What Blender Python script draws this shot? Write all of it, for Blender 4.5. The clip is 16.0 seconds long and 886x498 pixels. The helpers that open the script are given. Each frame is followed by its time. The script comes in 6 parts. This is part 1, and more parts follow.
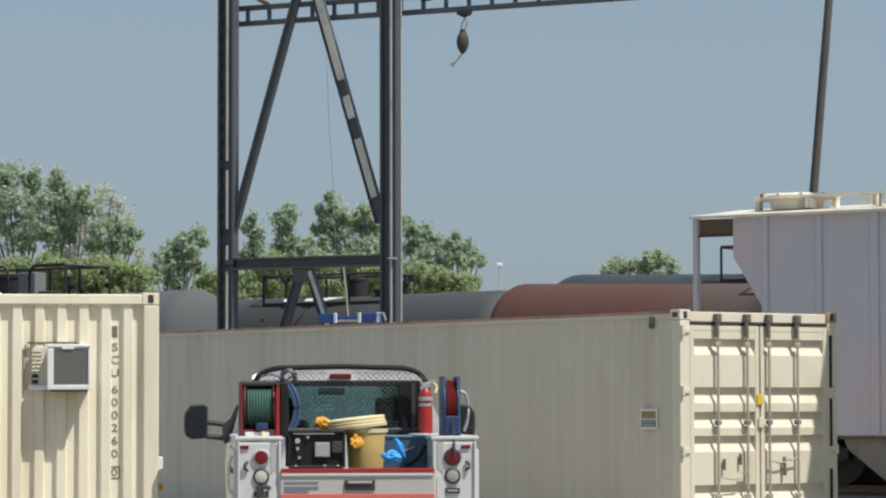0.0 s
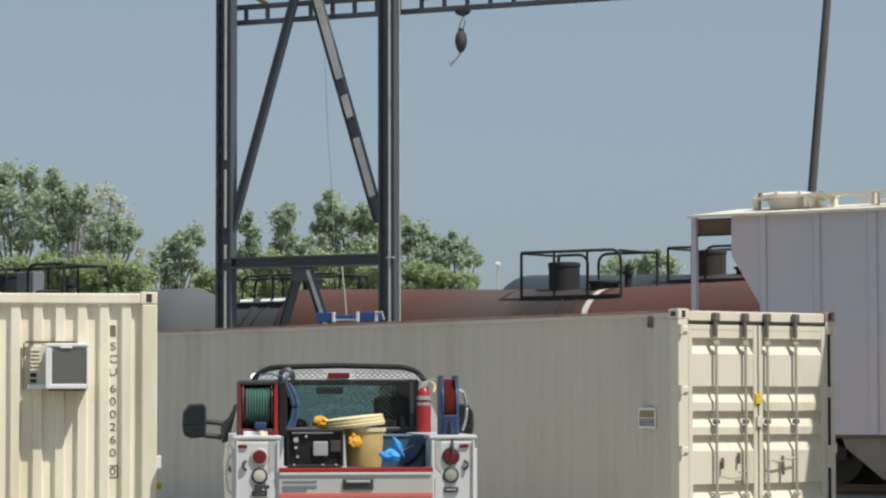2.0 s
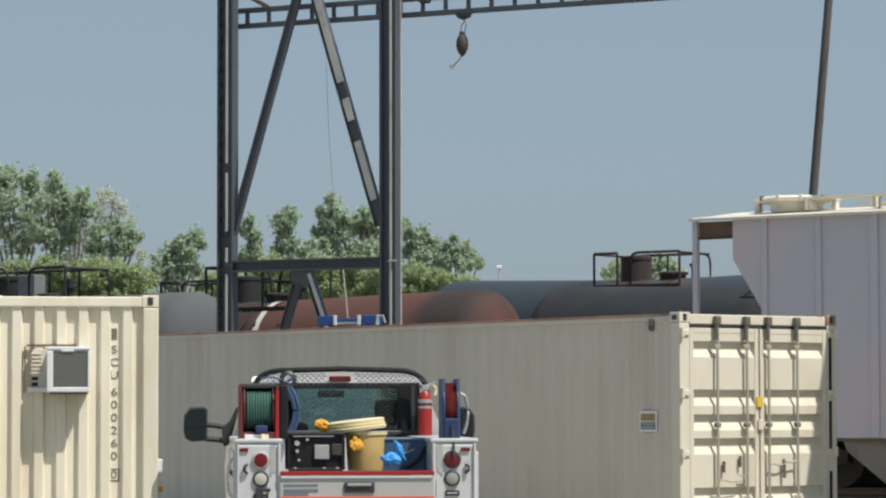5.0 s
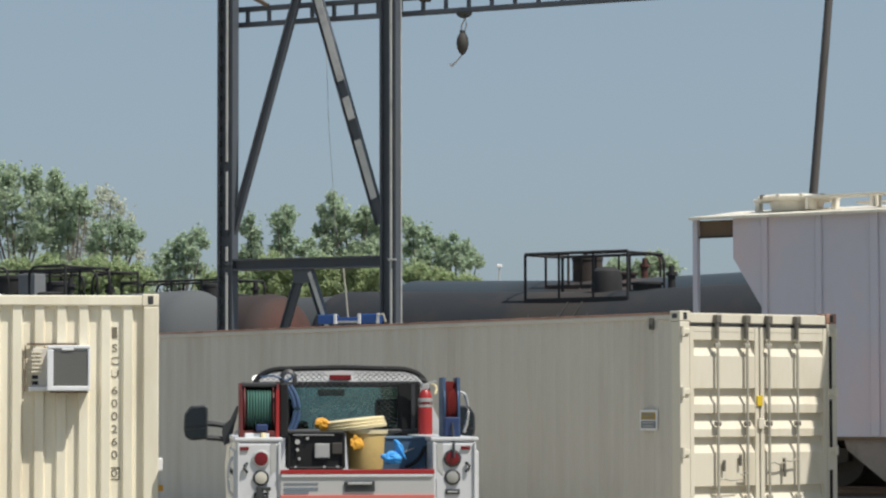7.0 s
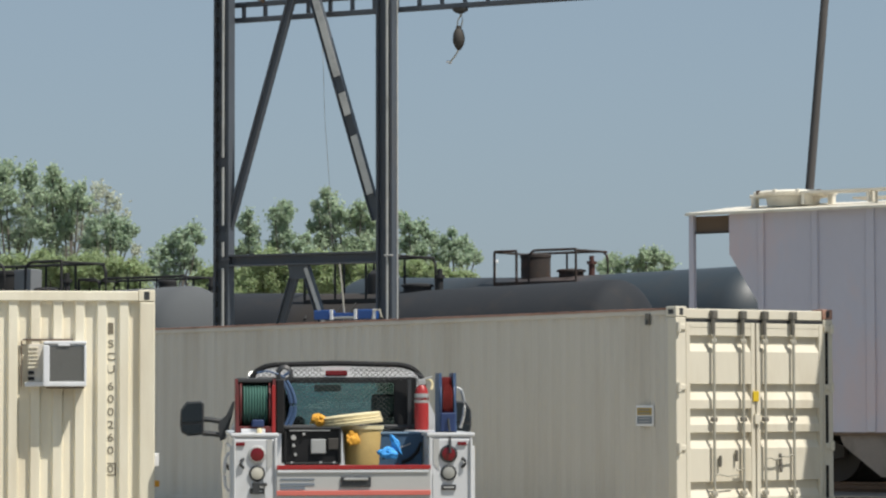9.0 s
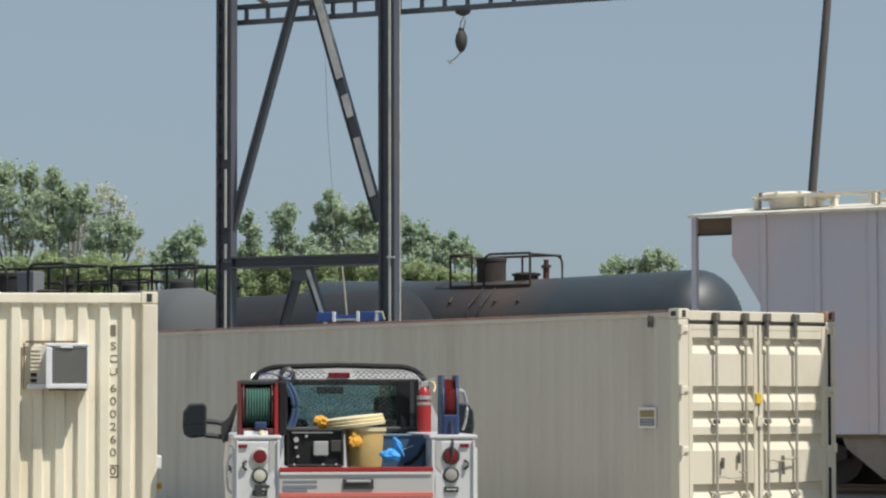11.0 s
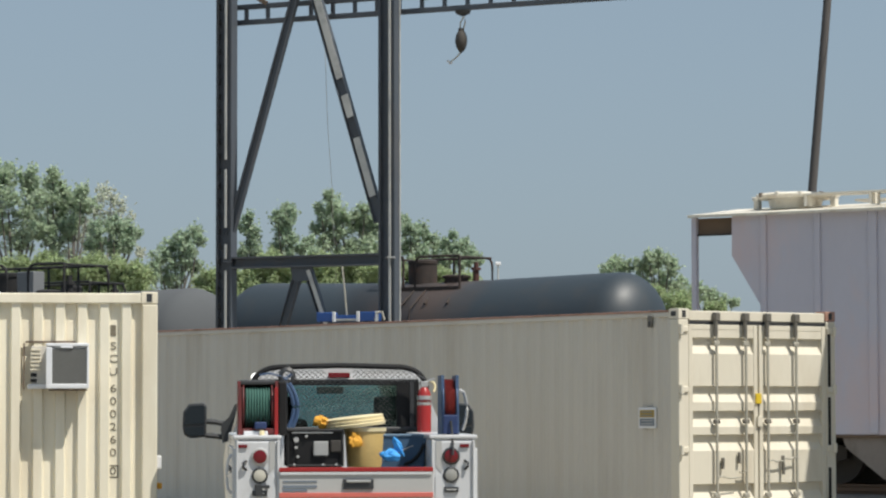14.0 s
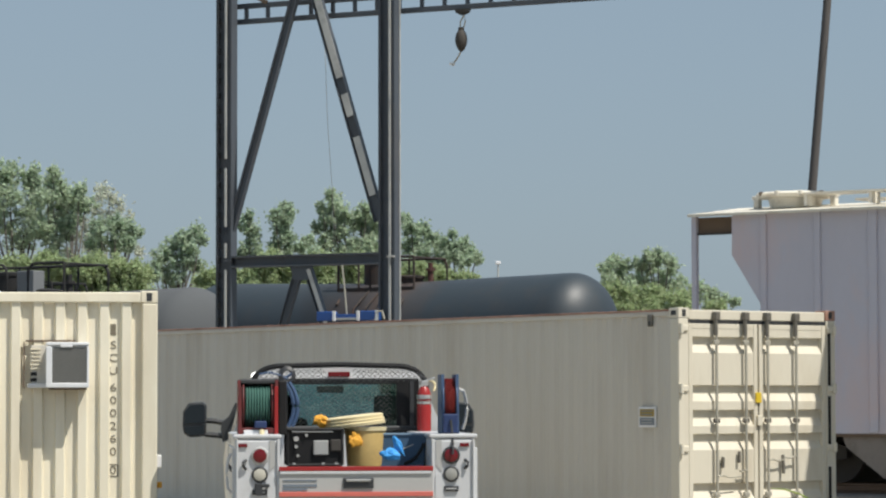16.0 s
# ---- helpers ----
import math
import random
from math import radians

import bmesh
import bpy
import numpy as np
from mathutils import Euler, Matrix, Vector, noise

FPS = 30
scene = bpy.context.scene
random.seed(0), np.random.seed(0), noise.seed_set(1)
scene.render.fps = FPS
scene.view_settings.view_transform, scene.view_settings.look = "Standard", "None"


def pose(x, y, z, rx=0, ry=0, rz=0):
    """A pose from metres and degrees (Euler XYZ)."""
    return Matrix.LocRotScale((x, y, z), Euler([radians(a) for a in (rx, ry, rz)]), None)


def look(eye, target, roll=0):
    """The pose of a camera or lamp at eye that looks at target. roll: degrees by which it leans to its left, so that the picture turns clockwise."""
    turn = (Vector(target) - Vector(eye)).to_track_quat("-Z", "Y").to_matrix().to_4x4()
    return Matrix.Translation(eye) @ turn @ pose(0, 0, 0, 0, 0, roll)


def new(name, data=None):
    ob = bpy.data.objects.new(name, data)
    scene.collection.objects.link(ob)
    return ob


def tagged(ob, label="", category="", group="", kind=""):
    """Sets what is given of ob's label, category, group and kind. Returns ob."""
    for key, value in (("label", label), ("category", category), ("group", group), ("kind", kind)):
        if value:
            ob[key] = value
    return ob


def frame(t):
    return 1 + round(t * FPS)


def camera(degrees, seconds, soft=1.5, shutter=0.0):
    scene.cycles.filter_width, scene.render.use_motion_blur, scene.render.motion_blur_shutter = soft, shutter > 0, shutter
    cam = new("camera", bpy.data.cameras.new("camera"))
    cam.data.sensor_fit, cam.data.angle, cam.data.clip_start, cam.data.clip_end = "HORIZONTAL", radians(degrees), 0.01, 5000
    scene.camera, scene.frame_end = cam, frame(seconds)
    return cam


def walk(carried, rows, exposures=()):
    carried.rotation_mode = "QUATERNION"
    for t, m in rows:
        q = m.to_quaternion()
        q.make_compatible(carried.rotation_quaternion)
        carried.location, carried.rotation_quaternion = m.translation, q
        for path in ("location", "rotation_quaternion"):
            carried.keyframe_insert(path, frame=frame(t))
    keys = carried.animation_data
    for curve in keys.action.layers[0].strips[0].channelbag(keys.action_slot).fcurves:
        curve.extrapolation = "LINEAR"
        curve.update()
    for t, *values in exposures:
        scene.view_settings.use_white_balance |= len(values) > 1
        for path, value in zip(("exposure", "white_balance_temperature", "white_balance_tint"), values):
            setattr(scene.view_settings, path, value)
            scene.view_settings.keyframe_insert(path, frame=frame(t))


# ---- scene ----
# ---- the camera: on a stand, with a little shake ----
cam = camera(16.77, 16.0, soft=2.25)
SHAKE = [(0, 2.4, 3.4), (0.5, 3.9, 4.9), (1, 0.9, 3.4), (1.5, 2.4, 6.4), (2, -0.6, 1.8), (2.5, -0.6, 4.9), (3, 0.9, 1.8), (3.5, 0.9, 1.8), (4, 0.9, 3.4),
         (4.2, 0.9, 6.4), (5.2, 1.9, 7.7), (6.3, 3, 9), (6.5, 3, 10.5), (7, 2.1, 5.4), (7.5, -1.6, 4.2), (8, 2.3, 6.7), (8.5, 4.9, 5.1), (9, -4.6, -2.4),
         (9.2, -6.2, -1.9), (10.2, -1, 0), (11.3, -0.1, 1.5), (11.5, -0.1, 1.5), (12, 3, 3), (12.5, -0.1, -0.1), (13, -4.7, 1.5), (13.5, 0, -3.1), (14, -0.1, 1.5),
         (14.5, -0.1, -0.1), (15, -0.1, -1.6), (15.5, -3.1, -0.1), (16, -0.1, -0.1)]
STEP = 0.01077
walk(cam, [(t, pose(0, 0, 1.50, 90 + 2.925 + b * STEP, 0.1, a * STEP)) for t, a, b in SHAKE])

# ---- light: a hazy summer noon, the sun behind the camera and to the right ----
SUN_AZ, SUN_EL = radians(124), radians(60)
world = bpy.data.worlds.new("world")
scene.world = world
world.use_nodes = True
nt = world.node_tree
nt.nodes.clear()
sky = nt.nodes.new("ShaderNodeTexSky")
sky.sky_type, sky.sun_disc, sky.sun_elevation, sky.sun_rotation = "NISHITA", False, SUN_EL, SUN_AZ
sky.air_density, sky.dust_density, sky.ozone_density = 1.0, 1.5, 1.0
haze = nt.nodes.new("ShaderNodeMix")
haze.data_type = "RGBA"
haze.inputs["Factor"].default_value = 0.72
haze.inputs["B"].default_value = (2.95, 3.85, 4.72, 1)
nt.links.new(sky.outputs[0], haze.inputs["A"])
bg = nt.nodes.new("ShaderNodeBackground")
bg.inputs["Strength"].default_value = 0.10
nt.links.new(haze.outputs["Result"], bg.inputs["Color"])
wo = nt.nodes.new("ShaderNodeOutputWorld")
nt.links.new(bg.outputs[0], wo.inputs[0])
sun = new("sun", bpy.data.lights.new("sun", "SUN"))
sun.data.energy, sun.data.angle, sun.data.color = 5.25, radians(0.6), (1.0, 0.95, 0.86)
sd = Vector((math.sin(SUN_AZ) * math.cos(SUN_EL), math.cos(SUN_AZ) * math.cos(SUN_EL), math.sin(SUN_EL)))
sun.matrix_world = look(sd * 60, (0, 0, 0))
scene.view_settings.exposure = 0.0


# ---- materials ----
def mat(name, color, rough=0.6, metal=0.0, var=0.12, size=3.0, grain=0.06, bump=0.0, dirt=None, dirt_amount=0.3, dirt_size=1.2, spec=0.5, streak=1.0):
    """Paint or other plain surface: large and fine variation, dirt patches, fine relief. streak < 1 draws the dirt out upright."""
    m = bpy.data.materials.new(name)
    m.use_nodes = True
    t = m.node_tree
    b = t.nodes["Principled BSDF"]
    b.inputs["Metallic"].default_value = metal
    b.inputs["Specular IOR Level"].default_value = spec
    co = t.nodes.new("ShaderNodeTexCoord")
    n1, n2 = t.nodes.new("ShaderNodeTexNoise"), t.nodes.new("ShaderNodeTexNoise")
    n1.inputs["Scale"].default_value, n2.inputs["Scale"].default_value = size, size * 14
    n1.inputs["Detail"].default_value = n2.inputs["Detail"].default_value = 4
    mp = t.nodes.new("ShaderNodeMapping")
    mp.inputs["Scale"].default_value = (1, 1, streak)
    t.links.new(co.outputs["Object"], mp.inputs["Vector"])
    for n in (n1, n2):
        t.links.new(mp.outputs["Vector"], n.inputs["Vector"])
    hsv = t.nodes.new("ShaderNodeHueSaturation")
    hsv.inputs["Color"].default_value = (*color, 1)
    ma = t.nodes.new("ShaderNodeMath")
    ma.operation = "MULTIPLY_ADD"
    ma.inputs[1].default_value, ma.inputs[2].default_value = var * 2, 1 - var
    t.links.new(n1.outputs["Fac"], ma.inputs[0])
    mb = t.nodes.new("ShaderNodeMath")
    mb.operation = "MULTIPLY_ADD"
    mb.inputs[1].default_value = grain * 2
    t.links.new(n2.outputs["Fac"], mb.inputs[0])
    mc = t.nodes.new("ShaderNodeMath")
    mc.operation = "SUBTRACT"
    mc.inputs[1].default_value = grain
    t.links.new(ma.outputs[0], mc.inputs[0])
    t.links.new(mc.outputs[0], mb.inputs[2])
    t.links.new(mb.outputs[0], hsv.inputs["Value"])
    out = hsv.outputs["Color"]
    if dirt:
        n3 = t.nodes.new("ShaderNodeTexNoise")
        n3.inputs["Scale"].default_value, n3.inputs["Detail"].default_value = dirt_size, 6
        n3.inputs["Roughness"].default_value = 0.65
        t.links.new(mp.outputs["Vector"], n3.inputs["Vector"])
        rp = t.nodes.new("ShaderNodeMapRange")
        rp.inputs["From Min"].default_value, rp.inputs["From Max"].default_value = 0.5, 0.78
        rp.inputs["To Max"].default_value = dirt_amount * 2
        t.links.new(n3.outputs["Fac"], rp.inputs["Value"])
        mx = t.nodes.new("ShaderNodeMix")
        mx.data_type = "RGBA"
        mx.inputs["B"].default_value = (*dirt, 1)
        t.links.new(rp.outputs[0], mx.inputs["Factor"])
        t.links.new(out, mx.inputs["A"])
        out = mx.outputs["Result"]
    t.links.new(out, b.inputs["Base Color"])
    rr = t.nodes.new("ShaderNodeMapRange")
    rr.inputs["To Min"].default_value, rr.inputs["To Max"].default_value = max(0.02, rough - 0.1), min(1, rough + 0.1)
    t.links.new(n1.outputs["Fac"], rr.inputs["Value"])
    t.links.new(rr.outputs[0], b.inputs["Roughness"])
    if bump:
        bp = t.nodes.new("ShaderNodeBump")
        bp.inputs["Strength"].default_value, bp.inputs["Distance"].default_value = 0.5, bump
        t.links.new(n2.outputs["Fac"], bp.inputs["Height"])
        t.links.new(bp.outputs[0], b.inputs["Normal"])
    return m


def along(m, bands):
    """Adds to a material stains or stripes round a tank: bands of (x0, x1, colour, amount) along its length, with ragged edges."""
    t = m.node_tree
    b = t.nodes["Principled BSDF"]
    src = b.inputs["Base Color"].links[0].from_socket
    co = t.nodes.new("ShaderNodeTexCoord")
    sx = t.nodes.new("ShaderNodeSeparateXYZ")
    t.links.new(co.outputs["Object"], sx.inputs[0])
    nz = t.nodes.new("ShaderNodeTexNoise")
    nz.inputs["Scale"].default_value, nz.inputs["Detail"].default_value = 1.1, 5
    t.links.new(co.outputs["Object"], nz.inputs["Vector"])
    for x0, x1, col, amount, sf, wp in bands:
        w = t.nodes.new("ShaderNodeMath")
        w.operation = "MULTIPLY_ADD"
        w.inputs[1].default_value = wp
        t.links.new(nz.outputs["Fac"], w.inputs[0])
        t.links.new(sx.outputs["X"], w.inputs[2])
        ups = []
        for lo, hi in ((x0 + wp / 2 - sf, x0 + wp / 2 + sf), (x1 + wp / 2 + sf, x1 + wp / 2 - sf)):
            r = t.nodes.new("ShaderNodeMapRange")
            r.inputs["From Min"].default_value, r.inputs["From Max"].default_value = lo, hi
            t.links.new(w.outputs[0], r.inputs["Value"])
            ups.append(r.outputs[0])
        mu = t.nodes.new("ShaderNodeMath")
        mu.operation = "MULTIPLY"
        t.links.new(ups[0], mu.inputs[0])
        t.links.new(ups[1], mu.inputs[1])
        mv = t.nodes.new("ShaderNodeMath")
        mv.operation = "MULTIPLY"
        mv.inputs[1].default_value = amount
        t.links.new(mu.outputs[0], mv.inputs[0])
        mx = t.nodes.new("ShaderNodeMix")
        mx.data_type = "RGBA"
        mx.inputs["B"].default_value = (*col, 1)
        t.links.new(mv.outputs[0], mx.inputs["Factor"])
        t.links.new(src, mx.inputs["A"])
        src = mx.outputs["Result"]
    t.links.new(src, b.inputs["Base Color"])
    return m


def glass(name, color, rough=0.03):
    m = bpy.data.materials.new(name)
    m.use_nodes = True
    b = m.node_tree.nodes["Principled BSDF"]
    b.inputs["Base Color"].default_value = (*color, 1)
    b.inputs["Roughness"].default_value, b.inputs["Transmission Weight"].default_value, b.inputs["IOR"].default_value = rough, 1.0, 1.1
    return m


def leaf_mat(name, color):
    m = bpy.data.materials.new(name)
    m.use_nodes = True
    t = m.node_tree
    b = t.nodes["Principled BSDF"]
    b.inputs["Roughness"].default_value = 0.75
    b.inputs["Specular IOR Level"].default_value = 0.25
    geo = t.nodes.new("ShaderNodeNewGeometry")
    hsv = t.nodes.new("ShaderNodeHueSaturation")
    hsv.inputs["Color"].default_value = (*color, 1)
    r = t.nodes.new("ShaderNodeMapRange")
    r.inputs["To Min"].default_value, r.inputs["To Max"].default_value = 0.82, 1.2
    t.links.new(geo.outputs["Random Per Island"], r.inputs["Value"])
    t.links.new(r.outputs[0], hsv.inputs["Value"])
    r2 = t.nodes.new("ShaderNodeMapRange")
    r2.inputs["To Min"].default_value, r2.inputs["To Max"].default_value = 0.485, 0.515
    t.links.new(geo.outputs["Random Per Island"], r2.inputs["Value"])
    t.links.new(r2.outputs[0], hsv.inputs["Hue"])
    t.links.new(hsv.outputs["Color"], b.inputs["Base Color"])
    tr = t.nodes.new("ShaderNodeBsdfTranslucent")
    t.links.new(hsv.outputs["Color"], tr.inputs["Color"])
    ms = t.nodes.new("ShaderNodeAddShader")
    t.links.new(b.outputs[0], ms.inputs[0])
    t.links.new(tr.outputs[0], ms.inputs[1])
    t.links.new(ms.outputs[0], t.nodes["Material Output"].inputs[0])
    return m


RUST = (0.16, 0.07, 0.035)
M_BEIGE = mat("beige_paint", (0.645, 0.605, 0.505), 0.5, var=0.06, size=1.2, grain=0.03, dirt=(0.36, 0.27, 0.15), dirt_amount=0.18, dirt_size=1.6, streak=0.25)
M_CREAM = mat("cream_paint", (0.815, 0.76, 0.612), 0.5, var=0.05, size=1.0, grain=0.03, dirt=(0.42, 0.31, 0.17), dirt_amount=0.2, dirt_size=1.4, streak=0.2)
# greyer and a little darker than the beige, for the long container's sides
M_GREIGE = mat("greige_paint", (0.575, 0.545, 0.485), 0.6, var=0.05, size=0.8, grain=0.03, dirt=(0.28, 0.21, 0.13), dirt_amount=0.15, dirt_size=1.1, streak=0.15)
M_RUSTY = mat("rusty_edge", (0.40, 0.235, 0.18), 0.8, var=0.25, size=4, grain=0.1, dirt=RUST, dirt_amount=0.6, dirt_size=3)
M_GALV = mat("galvanised_rod", (0.42, 0.40, 0.34), 0.5, metal=0.3, var=0.1, size=5)
M_HANDLE = mat("worn_handle_steel", (0.16, 0.15, 0.13), 0.5, metal=0.3, var=0.3, size=12)
M_BLACK = mat("black_steel", (0.035, 0.037, 0.040), 0.5, var=0.2, size=4)
M_RUBBER = mat("rubber", (0.03, 0.03, 0.031), 0.8, var=0.1)
M_STEEL = mat("dark_blue_grey_steel", (0.066, 0.077, 0.093), 0.5, var=0.2, size=1.2, grain=0.08, dirt=(0.09, 0.08, 0.075), dirt_amount=0.35, dirt_size=2.0, streak=0.3)
M_STEELLT = mat("pale_steel", (0.50, 0.50, 0.48), 0.45, metal=0.2, var=0.12, size=3, dirt=(0.1, 0.1, 0.1), dirt_amount=0.3, dirt_size=2)
M_WHITE = mat("white_paint", (0.74, 0.75, 0.77), 0.35, var=0.05, size=1.5, grain=0.02, dirt=(0.40, 0.36, 0.30), dirt_amount=0.12, dirt_size=2)
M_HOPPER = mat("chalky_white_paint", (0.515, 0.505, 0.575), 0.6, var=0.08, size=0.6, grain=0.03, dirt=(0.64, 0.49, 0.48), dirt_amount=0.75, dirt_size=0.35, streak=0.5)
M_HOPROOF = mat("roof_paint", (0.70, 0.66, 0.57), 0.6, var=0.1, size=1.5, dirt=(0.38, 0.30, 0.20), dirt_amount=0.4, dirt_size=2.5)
M_BROWN = mat("brown_grime", (0.14, 0.10, 0.07), 0.8, var=0.25, size=2.5, grain=0.1)
M_TAUPE = mat("taupe_grime", (0.24, 0.215, 0.195), 0.8, var=0.2, size=1.5, grain=0.08, dirt=(0.10, 0.085, 0.07), dirt_amount=0.5, dirt_size=1.2)
M_DIRTY = mat("grimy_underframe", (0.05, 0.045, 0.04), 0.8, var=0.25, size=2.5, grain=0.1)
M_REDP = mat("red_paint", (0.31, 0.018, 0.018), 0.4, var=0.1, size=4)
M_REDLT = mat("faded_red_stripe", (0.60, 0.15, 0.12), 0.4, var=0.1, size=6)
M_TRUCK = mat("truck_white_paint", (0.56, 0.57, 0.585), 0.3, var=0.06, size=1.5, grain=0.02, dirt=(0.33, 0.29, 0.24), dirt_amount=0.2, dirt_size=2)
M_SOOT = mat("sooty_steel", (0.028, 0.028, 0.029), 0.75, var=0.25, size=3, spec=0.3)
M_RUSTSOOT = mat("rusty_sooty_steel", (0.045, 0.036, 0.032), 0.75, var=0.3, size=3, spec=0.3, dirt=(0.10, 0.055, 0.04), dirt_amount=0.5, dirt_size=2.5)
M_RUSTRED = mat("rusted_red_valve", (0.075, 0.028, 0.022), 0.7, var=0.2, size=6)
M_DKRED = mat("dark_red_paint", (0.13, 0.022, 0.022), 0.5, var=0.2, size=4, dirt=(0.05, 0.03, 0.03), dirt_amount=0.4, dirt_size=5)
M_MESH = mat("grey_screen_metal", (0.085, 0.092, 0.092), 0.5, metal=0.2, var=0.15)
M_GEN = mat("matt_black_plastic", (0.012, 0.012, 0.013), 0.6, var=0.2, size=6, spec=0.3)
M_DKBLUE = mat("dark_blue_hose", (0.045, 0.085, 0.17), 0.5, var=0.2, size=8)
M_BLUE = mat("blue_paint", (0.02, 0.075, 0.27), 0.45, var=0.15, size=5)
M_NAVY = mat("navy_tarp", (0.045, 0.095, 0.165), 0.6, var=0.25, size=6)
M_NAVYD = mat("deep_blue_paint", (0.016, 0.035, 0.11), 0.5, var=0.2, size=8)
M_BLUEGREY = mat("scuffed_blue_plastic", (0.12, 0.19, 0.27), 0.5, var=0.2, size=8)
M_SKYB = mat("bright_blue_cloth", (0.05, 0.32, 0.75), 0.7, var=0.15, size=12)
M_ORANGE = mat("yellow_orange_cloth", (0.72, 0.36, 0.04), 0.7, var=0.15, size=12)
M_TAN = mat("tan_plastic", (0.62, 0.44, 0.17), 0.45, var=0.06, size=5, dirt=(0.35, 0.23, 0.10), dirt_amount=0.3, dirt_size=4)
M_LID = mat("pale_lid_plastic", (0.72, 0.62, 0.38), 0.4, var=0.06, size=6)
M_GREENH = mat("green_hose", (0.06, 0.145, 0.12), 0.5, var=0.2, size=10)
M_REDH = mat("red_hose", (0.30, 0.055, 0.05), 0.5, var=0.2, size=10)
M_GREYP = mat("grey_panel", (0.42, 0.42, 0.41), 0.4, var=0.05, size=4)
M_GREYBOX = mat("weathered_grey_sheet", (0.17, 0.18, 0.19), 0.6, var=0.15, size=3)
M_SILVER = mat("silver", (0.5, 0.5, 0.49), 0.3, metal=0.6, var=0.08, size=6)
M_LENSR = mat("red_lens", (0.14, 0.006, 0.010), 0.25, var=0.03)
M_LENSW = mat("clear_lens", (0.50, 0.48, 0.41), 0.15, var=0.03)
M_LENSG = mat("grey_lens", (0.30, 0.30, 0.28), 0.2, var=0.05)
M_YELL = mat("yellow_plate", (0.65, 0.46, 0.03), 0.5, var=0.05)
M_YELLD = mat("dull_yellow_print", (0.36, 0.25, 0.05), 0.5, var=0.12, size=20)
M_SIGNB = mat("blue_grey_print", (0.16, 0.19, 0.23), 0.5, var=0.05)
M_PRINT = mat("dark_stencil", (0.17, 0.15, 0.11), 0.7, var=0.2, size=20)
M_ACG = mat("condenser_grille", (0.17, 0.17, 0.16), 0.6, var=0.08, size=30)
M_WIN = glass("green_tinted_glass", (0.46, 0.62, 0.58))
M_MIRROR = mat("mirror_glass", (0.045, 0.055, 0.065), 0.2, metal=0.9, var=0.05)
M_SEAT = mat("seat_cloth", (0.03, 0.032, 0.035), 0.8, var=0.1)
M_WOODP = mat("weathered_pole", (0.098, 0.09, 0.085), 0.85, var=0.25, size=2, grain=0.15, streak=0.1, dirt=(0.05, 0.04, 0.035), dirt_amount=0.3)
M_BARK = mat("bark", (0.13, 0.12, 0.105), 0.9, var=0.25, size=3)
M_GROUND = mat("gravel_ground", (0.27, 0.245, 0.20), 0.95, var=0.2, size=0.4, grain=0.15, bump=0.01, dirt=(0.18, 0.17, 0.11), dirt_amount=0.4, dirt_size=0.15)
M_BALLAST = mat("ballast", (0.22, 0.20, 0.18), 0.95, var=0.25, size=6, grain=0.2, bump=0.02)
M_DARKBED = mat("dark_bed_ground", (0.075, 0.07, 0.065), 0.95, var=0.25, size=0.5, grain=0.2, bump=0.01, dirt=(0.12, 0.11, 0.08), dirt_amount=0.4, dirt_size=0.2)
M_RAIL = mat("rail_steel", (0.16, 0.11, 0.08), 0.5, metal=0.5, var=0.2)
M_TANKA = along(mat("rust_red_tank", (0.092, 0.044, 0.036), 0.8, spec=0.25, var=0.2, size=0.5, grain=0.05, dirt=(0.10, 0.06, 0.05), dirt_amount=0.3, dirt_size=0.8, bump=0.002),
                [(-3.4, -0.6, (0.085, 0.07, 0.065), 0.85, 1.0, 0.8), (-1.4, 0.5, (0.035, 0.032, 0.032), 0.8, 0.3, 0.9), (5.5, 7.1, (0.035, 0.03, 0.03), 0.9, 0.25, 0.6),
                 (0.50, 0.67, (0.55, 0.53, 0.48), 0.95, 0.02, 0.02)])
M_TANKB = along(mat("black_tank", (0.028, 0.031, 0.036), 0.8, spec=0.2, var=0.16, size=0.5, grain=0.06, dirt=(0.06, 0.05, 0.045), dirt_amount=0.3, dirt_size=1.0, bump=0.002),
                [(-1.5, 0.5, (0.05, 0.042, 0.036), 0.6, 0.3, 1.2)])
M_TANKS = along(mat("slate_tank", (0.030, 0.041, 0.051), 0.52, var=0.14, size=0.6, grain=0.06, dirt=(0.06, 0.055, 0.05), dirt_amount=0.25, dirt_size=1.1, bump=0.002),
                [(-0.2, 1.6, (0.095, 0.060, 0.044), 0.6, 0.7, 2.4), (-1.3, -0.2, (0.045, 0.032, 0.028), 0.7, 0.4, 1.6), (-2.4, -1.2, (0.02, 0.02, 0.022), 0.6, 0.4, 1.2)])
M_TANKQ = mat("grey_tank", (0.092, 0.098, 0.104), 0.9, spec=0.2, var=0.08, size=0.5, grain=0.03, dirt=(0.07, 0.07, 0.07), dirt_amount=0.3, dirt_size=0.8)
M_TANKT = along(mat("dark_tank", (0.045, 0.050, 0.055), 0.75, var=0.14, size=0.5, grain=0.06, dirt=(0.06, 0.055, 0.05), dirt_amount=0.3, dirt_size=1.0),
                [(-2.2, 2.2, (0.03, 0.03, 0.03), 0.7, 0.3, 0.8)])


# ---- mesh helpers ----
def box(bm, c, s, m=None, bevel=0.0):
    r = bmesh.ops.create_cube(bm, size=1, matrix=Matrix.Translation(c) @ (m or Matrix()) @ Matrix.Diagonal((*s, 1)))
    if bevel:
        es = list({e for v in r["verts"] for e in v.link_edges})
        bmesh.ops.bevel(bm, geom=es, offset=bevel, segments=2, affect="EDGES", profile=0.5)
    return bm


